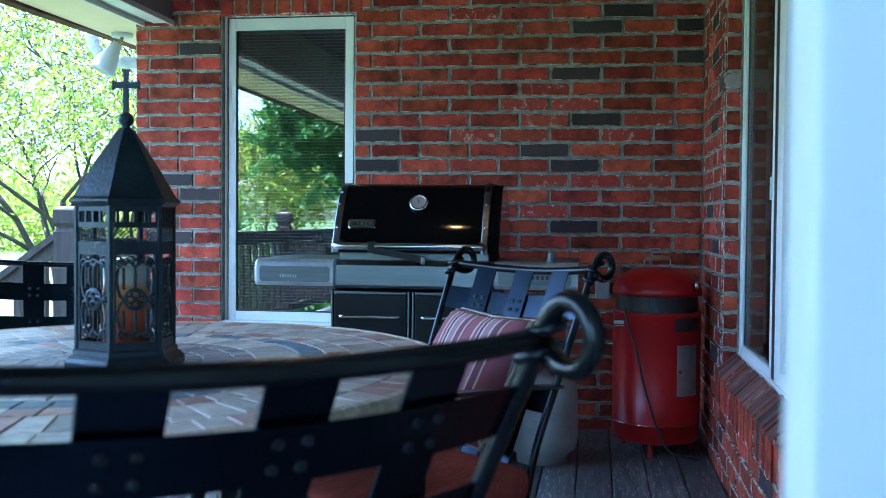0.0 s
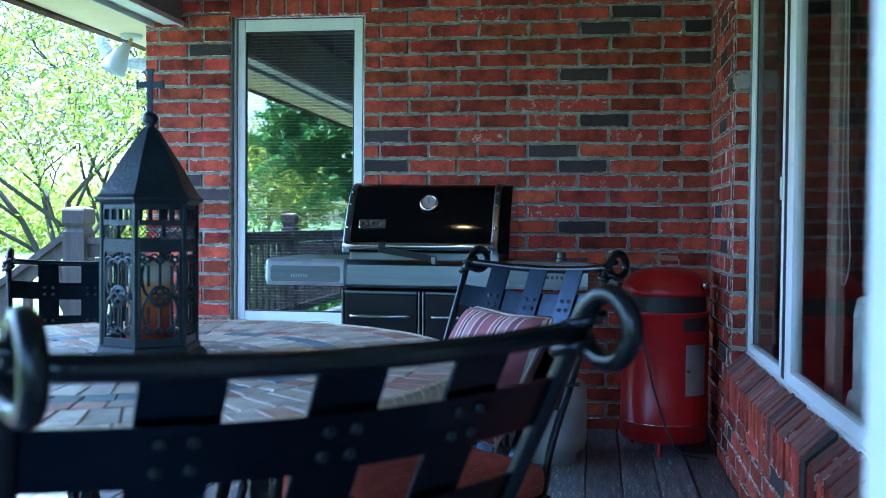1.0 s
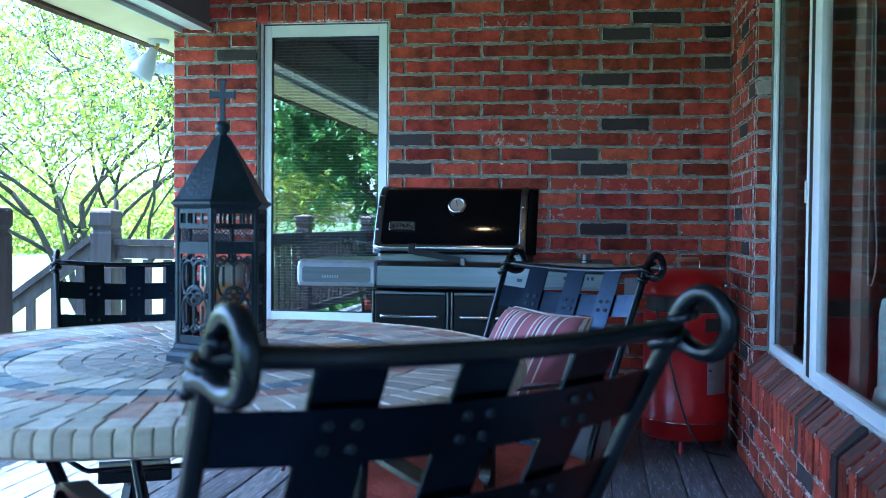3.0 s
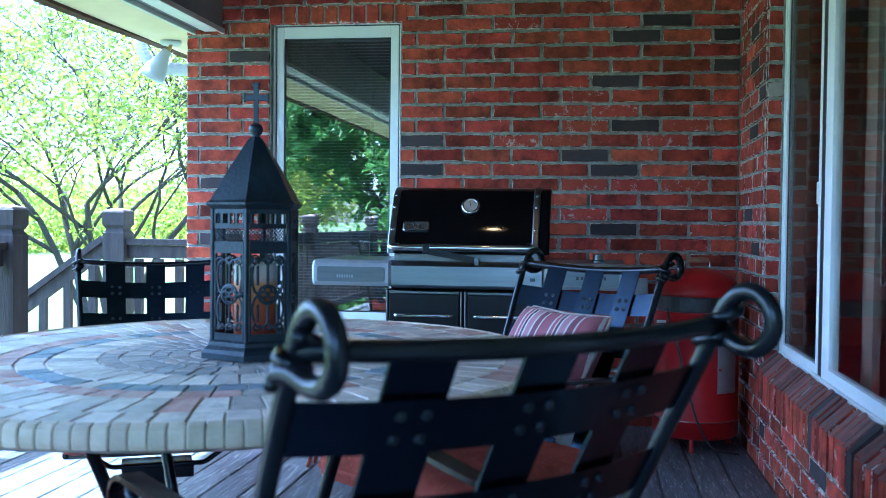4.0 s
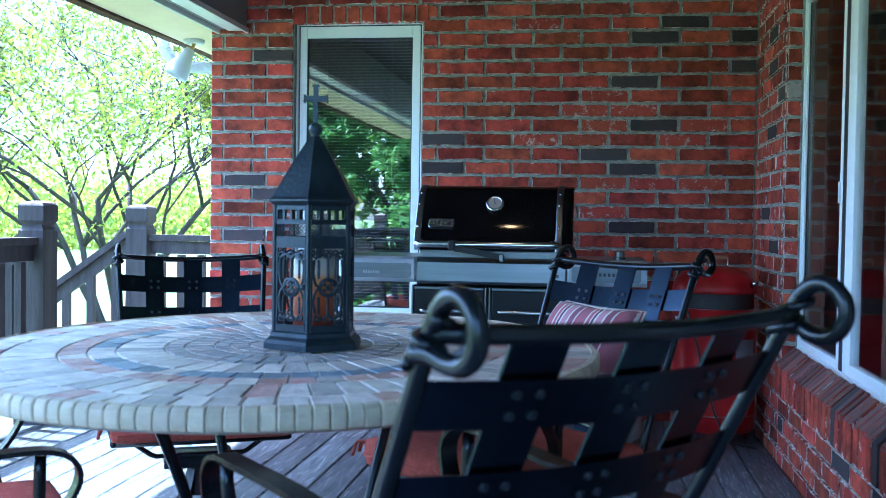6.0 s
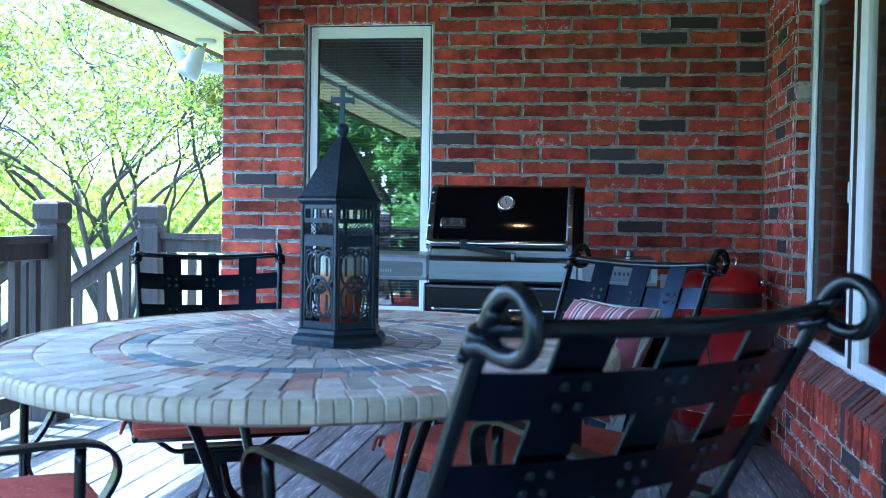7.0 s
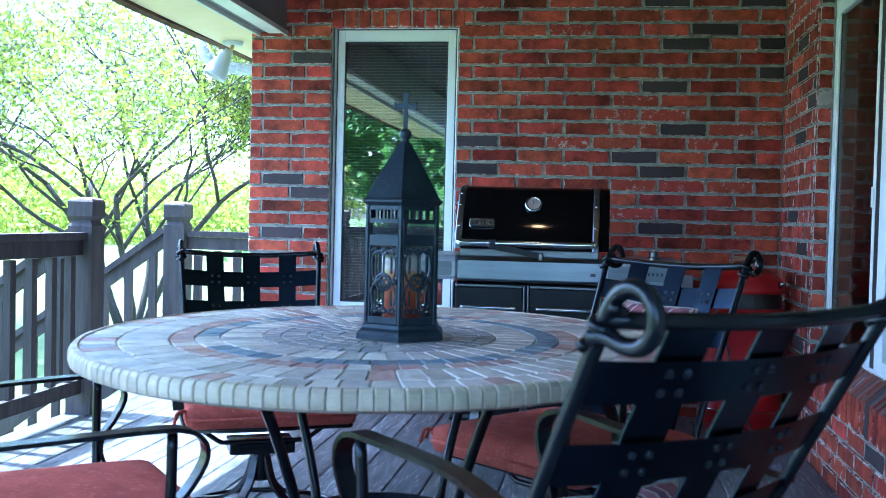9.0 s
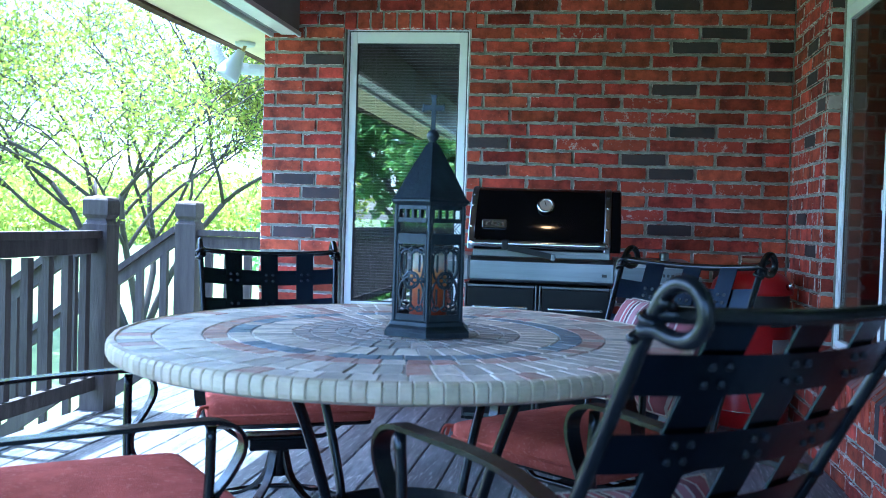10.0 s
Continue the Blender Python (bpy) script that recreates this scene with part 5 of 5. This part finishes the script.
tube(b, spline([(xa, -0.975, 0.945), (xa, -1.015, 0.935), (xa + 0.025, -1.028, 0.932), (xb - 0.025, -1.028, 0.932), (xb, -1.015, 0.935), (xb, -0.975, 0.945)], 5), 0.0155, 12)
part("lid_handle", b, CHROME, lid, "polished bar handle", smooth=True)
nrm = Vector((0, -0.86, 0.51)).to_track_quat("Z", "Y").to_matrix().to_4x4()
gauge_at = Matrix.Translation((-1.252, -0.892, 1.108)) @ nrm
b = bmesh.new()
lathe(b, [(0.040, 0.0), (0.041, 0.010), (0.036, 0.016), (0.031, 0.017), (0.030, 0.013), (0, 0.013)], seg=32, m=gauge_at)
gauge = part("thermometer", b, CHROME, lid, "round chrome thermometer", smooth=True)
b = bmesh.new()
lathe(b, [(0.0295, 0.0135), (0.0295, 0.0145), (0, 0.0145)], seg=28, m=gauge_at)
part("dial", b, PLATE, gauge, "pale dial face")
b = bmesh.new()
box(b, -0.0015, 0.0015, -0.004, 0.022, 0.0146, 0.0156, 0, gauge_at @ pose(0, 0, 0, 0, 0, 15))
part("needle", b, DARKPLASTIC, gauge)
plate_at = Matrix.Translation((-1.485, -0.944, 1.022)) @ nrm
b = bmesh.new()
loft(b, [[plate_at @ Vector((x * k, y * k, z)) for x, y in ((-0.058, -0.016), (-0.052, -0.023), (0.052, -0.023), (0.058, -0.016), (0.058, 0.016), (0.052, 0.023), (-0.052, 0.023), (-0.058, 0.016))] for k, z in ((1, -0.004), (1, 0.003), (0.95, 0.0045))])
bmesh.ops.recalc_face_normals(b, faces=b.faces)
badge = part("badge", b, CHROME, lid, "rounded metal maker's badge")
b = bmesh.new()
loft(b, [[plate_at @ Vector((x, y, z)) for x, y in ((-0.050, -0.017), (0.050, -0.017), (0.050, 0.017), (-0.050, 0.017))] for z in (0.0046, 0.0052)])
bmesh.ops.recalc_face_normals(b, faces=b.faces)
part("badge_field", b, DARKPLASTIC, badge)
for k, (w, h) in enumerate(((0.011, 0.016), (0.009, 0.016), (0.009, 0.022), (0.009, 0.016), (0.007, 0.016), (0.012, 0.014))):
    b = bmesh.new()
    box(b, -0.044 + k * 0.0150, -0.044 + k * 0.0150 + w, -0.010, -0.010 + h, 0.0053, 0.0062, 0, plate_at)
    part("badge_bar", b, CHROME, badge)
# handle light: bracket and dark arm hanging from the handle
tool = thing("grill_handle_light", "black clip-on light with metal bracket on the lid handle", "light")
b = bmesh.new()
box(b, -1.440, -1.410, -1.048, -1.010, 0.905, 0.950, 0.005)
part("bracket", b, SATIN, tool)
b = bmesh.new()
sweep(b, [(-1.41, -1.046, 0.915), (-1.31, -1.05, 0.900), (-1.21, -1.048, 0.880)], flat_section(0.020, 0.026))
part("arm", b, SATIN, tool)
b = bmesh.new()
box(b, -1.215, -1.195, -1.060, -1.036, 0.860, 0.892, 0.004)
part("clip", b, STEEL, tool, "bright metal clip")
for x in (GX0 + 0.03, GX1 - 0.03):
    for y in (GF + 0.05, GB - 0.05):
        b = bmesh.new()
        for dx in (-0.014, 0.014):
            lathe(b, [(0.026, -0.009), (0.030, -0.006), (0.030, 0.006), (0.026, 0.009)], seg=20, m=Matrix.Translation((x + dx, y, 0.030)) @ pose(0, 0, 0, 0, 90, 0))
        caster = part("caster", b, DARKPLASTIC, grill, "black double wheel caster")
        b = bmesh.new()
        tube(b, [(x, y, 0.03), (x, y, 0.105)], 0.008, 8, up=(1, 0, 0))
        part("stem", b, STEEL, caster)
tank = thing("propane_tank", "white propane tank standing behind the grill side", "gas tank", pose(-0.735, -0.70, 0.0))
b = bmesh.new()
lathe(b, [(0.10, 0.0), (0.11, 0.0), (0.11, 0.035), (0.145, 0.06), (0.153, 0.10), (0.153, 0.30), (0.14, 0.345), (0.08, 0.372), (0.03, 0.378), (0.03, 0.40), (0, 0.40)], seg=36)
part("bottle", b, TANKWHITE, tank, smooth=True)
b = bmesh.new()
tube(b, arc((0, 0, 0.445), 0.09, 20, 340, 20, "xy"), 0.008, 8)
collar = part("collar", b, TANKWHITE, tank, smooth=True)
for a in (40, 180, 320):
    b = bmesh.new()
    box(b, -0.015, 0.015, -0.003, 0.003, 0.36, 0.445, 0, pose(0.09 * math.cos(radians(a)), 0.09 * math.sin(radians(a)), 0, 0, 0, a + 90))
    part("collar_leg", b, TANKWHITE, collar)
for k in range(6):
    b = bmesh.new()
    w = (0.07, 0.06, 0.075, 0.05, 0.066, 0.04)[k]
    loft(b, [[(0.1545 * math.sin(radians(q)), -0.1545 * math.cos(radians(q)), 0.27 - k * 0.016 + dz) for q in np.linspace(-w * 180, w * 180, 7)] for dz in (0.0, 0.006)], cap=False)
    part("label_bar", b, PLATE, tank, "grey unreadable label line")

# ---- red drum smoker ----
smoker = thing("drum_smoker", "red enamel drum smoker with domed lid in the corner", "smoker", pose(-0.236, -0.40, 0.0))
SR = 0.196
b = bmesh.new()
lathe(b, [(SR - 0.010, 0.060), (SR, 0.068), (SR, 0.138), (SR + 0.002, 0.140), (SR + 0.002, 0.146), (SR, 0.148), (SR, 0.628), (SR + 0.004, 0.632), (SR + 0.004, 0.640), (SR - 0.012, 0.640)], seg=56)
part("drum", b, RED, smoker, "glossy red drum", smooth=False)
for p in smoker.children[-1].data.polygons:
    p.use_smooth = abs(p.normal.z) < 0.5
b = bmesh.new()
tube(b, [((SR + 0.002) * math.cos(2 * math.pi * i / 56), (SR + 0.002) * math.sin(2 * math.pi * i / 56), 0.143) for i in range(56)], 0.003, 6, closed=True)
part("band", b, CHROME, smoker, "thin bright band", smooth=True)
b = bmesh.new()
lathe(b, [(SR - 0.014, 0.639), (SR - 0.014, 0.715)], seg=48)
part("neck", b, DARKPLASTIC, smoker, "dark neck below the lid", smooth=False)
b = bmesh.new()
lathe(b, [(SR - 0.016, 0.710), (SR + 0.002, 0.712), (SR + 0.004, 0.725), (SR, 0.745), (SR - 0.012, 0.775), (SR - 0.04, 0.805), (SR - 0.085, 0.826), (SR - 0.14, 0.835), (0, 0.838)], seg=56)
slid = part("lid", b, RED, smoker, "domed red lid", smooth=True)
b = bmesh.new()
tube(b, spline([(-0.055, 0, 0.832), (-0.058, 0, 0.862), (-0.045, 0, 0.874), (0.045, 0, 0.874), (0.058, 0, 0.862), (0.055, 0, 0.832)], 4), 0.004, 7, up=(0, 1, 0))
lh = part("lid_handle", b, CHROME, slid, "wire lid handle", smooth=True)
b = bmesh.new()
lathe(b, [(0.011, -0.052), (0.013, 0.0), (0.011, 0.052)], seg=14, m=pose(0, 0, 0.876, 0, 90, 0))
part("grip", b, WOODHANDLE, lh, "brown wooden grip", smooth=True)
b = bmesh.new()
lathe(b, [(0.016, 0.0), (0.016, 0.03), (0.010, 0.036), (0, 0.036)], seg=16, m=pose(0.150, -0.115, 0.752, 60, 0, 52))
part("vent_knob", b, CHROME, slid, "bright vent knob", smooth=True)
b = bmesh.new()
for s in (-1, 1):
    box(b, -0.195 + 0.0, -0.150, -0.165, -0.135, 0.578 if s < 0 else 0.588, 0.586 if s < 0 else 0.606, 0.002)
part("latch", b, CHROME, smoker, "bright side latch")


def curved_plate(a0, a1, z0, z1, r, thick, mat, name, label, parent):
    bm = bmesh.new()
    secs = []
    for z in (z0, z1):
        secs.append([(r * math.cos(radians(a)), r * math.sin(radians(a)), z) for a in np.linspace(a0, a1, 9)] + [((r - thick) * math.cos(radians(a)), (r - thick) * math.sin(radians(a)), z) for a in np.linspace(a1, a0, 9)])
    loft(bm, secs)
    bmesh.ops.recalc_face_normals(bm, faces=bm.faces)
    return part(name, bm, mat, parent, label)


plate = curved_plate(-66, -33, 0.275, 0.500, SR + 0.004, 0.004, PLATE, "access_plate", "grey metal access plate", smoker)
curved_plate(-70, -28, 0.560, 0.618, SR + 0.003, 0.003, DARKPLASTIC, "name_plate", "black plate with faded emblem", smoker)
b = bmesh.new()
lathe(b, [(0.006, 0), (0.006, 0.012), (0, 0.013)], seg=10, m=pose(0.089, -0.180, 0.385, 90, 0, 26))
part("plate_knob", b, CHROME, plate)
for a in (-100, 20, 140):
    b = bmesh.new()
    q = Vector((math.cos(radians(a)), math.sin(radians(a)), 0))
    tube(b, [q * 0.165 + Vector((0, 0, 0.08)), q * 0.175 + Vector((0, 0, 0.0))], 0.012, 8, up=(0, 1, 0))
    part("leg", b, RED, smoker)
cord = thing("power_cord", "black cord hanging down in front of the smoker", "cord")
b = bmesh.new()
tube(b, spline([(-0.385, -0.575, 0.66), (-0.372, -0.605, 0.60), (-0.335, -0.612, 0.48), (-0.30, -0.615, 0.33), (-0.262, -0.622, 0.20), (-0.235, -0.625, 0.13), (-0.18, -0.63, 0.04), (-0.06, -0.60, 0.008)], 7), 0.0052, 7)
part("cable", b, DARKPLASTIC, cord, smooth=True)

# ---- trees and distance ----


def tree(name, label, x, y, z, stems, height, spread, leaves, leaf_mat, leaf_size, seed, clump=0.32, lean=0.0):
    r = random.Random(seed)
    t = thing(name, label, "tree", pose(x, y, z))
    wood = bmesh.new()
    tips = []

    def grow(p, d, length, radius, depth):
        pts, rad = [p.copy()], [radius]
        n = 5
        for i in range(n):
            d = (d + Vector((r.uniform(-1, 1), r.uniform(-1, 1), r.uniform(-0.6, 0.8))) * 0.20).normalized()
            p = p + d * (length / n)
            pts.append(p.copy())
            rad.append(radius * (1 - 0.36 * (i + 1) / n))
        tube(wood, pts, 1.0, 7 if depth < 2 else 5 if depth < 4 else 3, up=(0.3, 0.9, 0.1), scales=rad)
        if depth >= (5 if stems > 1 else 4):
            tips.append(p)
            tips.append(pts[3])
            return
        if depth >= 1:
            tips.append(pts[2] + Vector((r.uniform(-1, 1), r.uniform(-1, 1), r.uniform(-1, 1))) * 0.2)
        for k in range(r.choice((2, 3, 3)) if depth else r.choice((3, 4))):
            a = r.uniform(0, 2 * math.pi)
            side = Vector((math.cos(a), math.sin(a), r.uniform(-0.1, 0.5))) * spread
            q = pts[r.choice((3, 4, 5))]
            grow(q, (d + side).normalized(), length * r.uniform(0.58, 0.82), rad[-1] * r.uniform(0.68, 0.9), depth + 1)

    for s in range(stems):
        a = 2 * math.pi * (s + r.random() * 0.5) / stems
        out = 0.42 if stems > 1 else 0.05
        grow(Vector((math.cos(a) * 0.12, math.sin(a) * 0.12, 0)), Vector((math.cos(a) * out + lean, math.sin(a) * out, 1)).normalized(), height * 0.34, height * (0.0080 if stems > 1 else 0.026), 0)
    rs = np.random.RandomState(seed)
    tip = np.array([tuple(p) for p in tips])
    # thin twigs fan out from each tip and carry the leaves along them
    fan = rs.normal(0, 1, (len(tip), 3, 3)) * (1, 1, 0.75) + (0, 0, 0.15)
    fan *= (clump * 2.6 * rs.uniform(0.5, 1.2, (len(tip), 3)) / np.linalg.norm(fan, axis=2))[..., None]
    for p, ways in zip(tip, fan):
        w = ways[0]
        tube(wood, [p, p + w * 0.5 + rs.normal(0, 0.03, 3), p + w], height * 0.00055, 3, up=(0.3, 0.9, 0.1))
    part("trunk", wood, BARK, t, "rough grey brown trunk and branching limbs", smooth=True)
    which = rs.randint(0, len(tip), leaves)
    along = rs.beta(1.5, 1.0, (leaves, 1)) * 1.08
    c = tip[which] + fan[which, rs.randint(0, 3, leaves)] * along + rs.normal(0, clump * 0.16, (leaves, 3))
    keep = c[:, 2] > height * 0.07
    c = c[keep]
    n = len(c)
    u = rs.normal(0, 1, (n, 3))
    u /= np.linalg.norm(u, axis=1)[:, None]
    v = np.cross(u, rs.normal(0, 1, (n, 3)))
    v /= np.linalg.norm(v, axis=1)[:, None]
    s = leaf_size * rs.uniform(0.6, 1.3, (n, 1))
    verts = np.stack([c - u * s, c + v * s * 0.42, c + u * s, c - v * s * 0.42], 1).reshape(-1, 3)
    me = bpy.data.meshes.new("crown")
    me.from_pydata(verts.tolist(), [], np.arange(n * 4).reshape(-1, 4).tolist())
    me.materials.append(leaf_mat)
    ob = new("crown", me)
    ob.parent = t
    return t


tree("tree", "many-stemmed tree with thin yellow-green spring leaves", -7.6, 8.2, -0.8, 5, 7.2, 0.85, 42000, LEAF, 0.040, 3, 0.26)
tree("tree", "airy spring tree with bare twigs and light leaves", -12.0, 8.8, -0.8, 5, 7.4, 0.9, 34000, LEAF, 0.046, 8, 0.30)
tree("tree", "airy spring tree at the edge of the lawn", -6.9, 17.0, -0.8, 3, 5.2, 0.9, 12000, LEAF, 0.050, 14, 0.36)
tree("tree", "dense green tree beyond the railing", -4.7, -14.5, -0.8, 1, 5.2, 0.6, 30000, LEAF_DARK, 0.085, 21, 0.34)
tree("tree", "light leafed tree across the lawn", -9.5, -21.0, -0.8, 3, 5.0, 0.8, 9000, LEAF, 0.09, 27, 0.40)


def hedge(name, label, p0, p1, height, depth, count, mat, size, seed):
    rs = np.random.RandomState(seed)
    t = rs.rand(count)
    base = np.array(p0)[None] * (1 - t[:, None]) + np.array(p1)[None] * t[:, None]
    hh = height * (0.65 + 0.35 * np.sin(t * 23 + seed) * np.sin(t * 9.1))
    c = base + np.c_[rs.normal(0, depth, (count, 2)), rs.beta(1.3, 1.2, count) * hh]
    u = rs.normal(0, 1, (count, 3))
    u /= np.linalg.norm(u, axis=1)[:, None]
    v = np.cross(u, rs.normal(0, 1, (count, 3)))
    v /= np.linalg.norm(v, axis=1)[:, None]
    s = size * rs.uniform(0.6, 1.4, (count, 1))
    verts = np.stack([c - u * s, c + v * s * 0.6, c + u * s, c - v * s * 0.6], 1).reshape(-1, 3)
    me = bpy.data.meshes.new(name)
    me.from_pydata(verts.tolist(), [], np.arange(count * 4).reshape(-1, 4).tolist())
    me.materials.append(mat)
    return tagged(new(name, me), label, "trees", kind="stuff")


hedge("distant_trees", "far line of leafy trees behind the lawn", (-75, 20, -1.2), (-5, 62, -1.2), 6.0, 3.5, 90000, LEAF, 0.15, 4)
hedge("distant_trees", "far line of leafy trees behind the lawn", (-70, -60, -1.2), (-72, 22, -1.2), 6.0, 2.5, 40000, LEAF_DARK, 0.30, 9)
hedge("shrubs", "low dark green shrubs beyond the railing", (-9, 20, -0.9), (-5.5, 21, -0.9), 2.2, 0.7, 9000, LEAF_DARK, 0.08, 12)
# added row behind the camera: darkens the pane's reflection and blocks light from the lawn
hedge("shrubs", "row of shrubs added beyond the porch end to darken the window reflection", (-7.5, -9.0, -0.9), (0.5, -8.9, -0.9), 2.5, 0.35, 34000, LEAF_DARK, 0.05, 17)
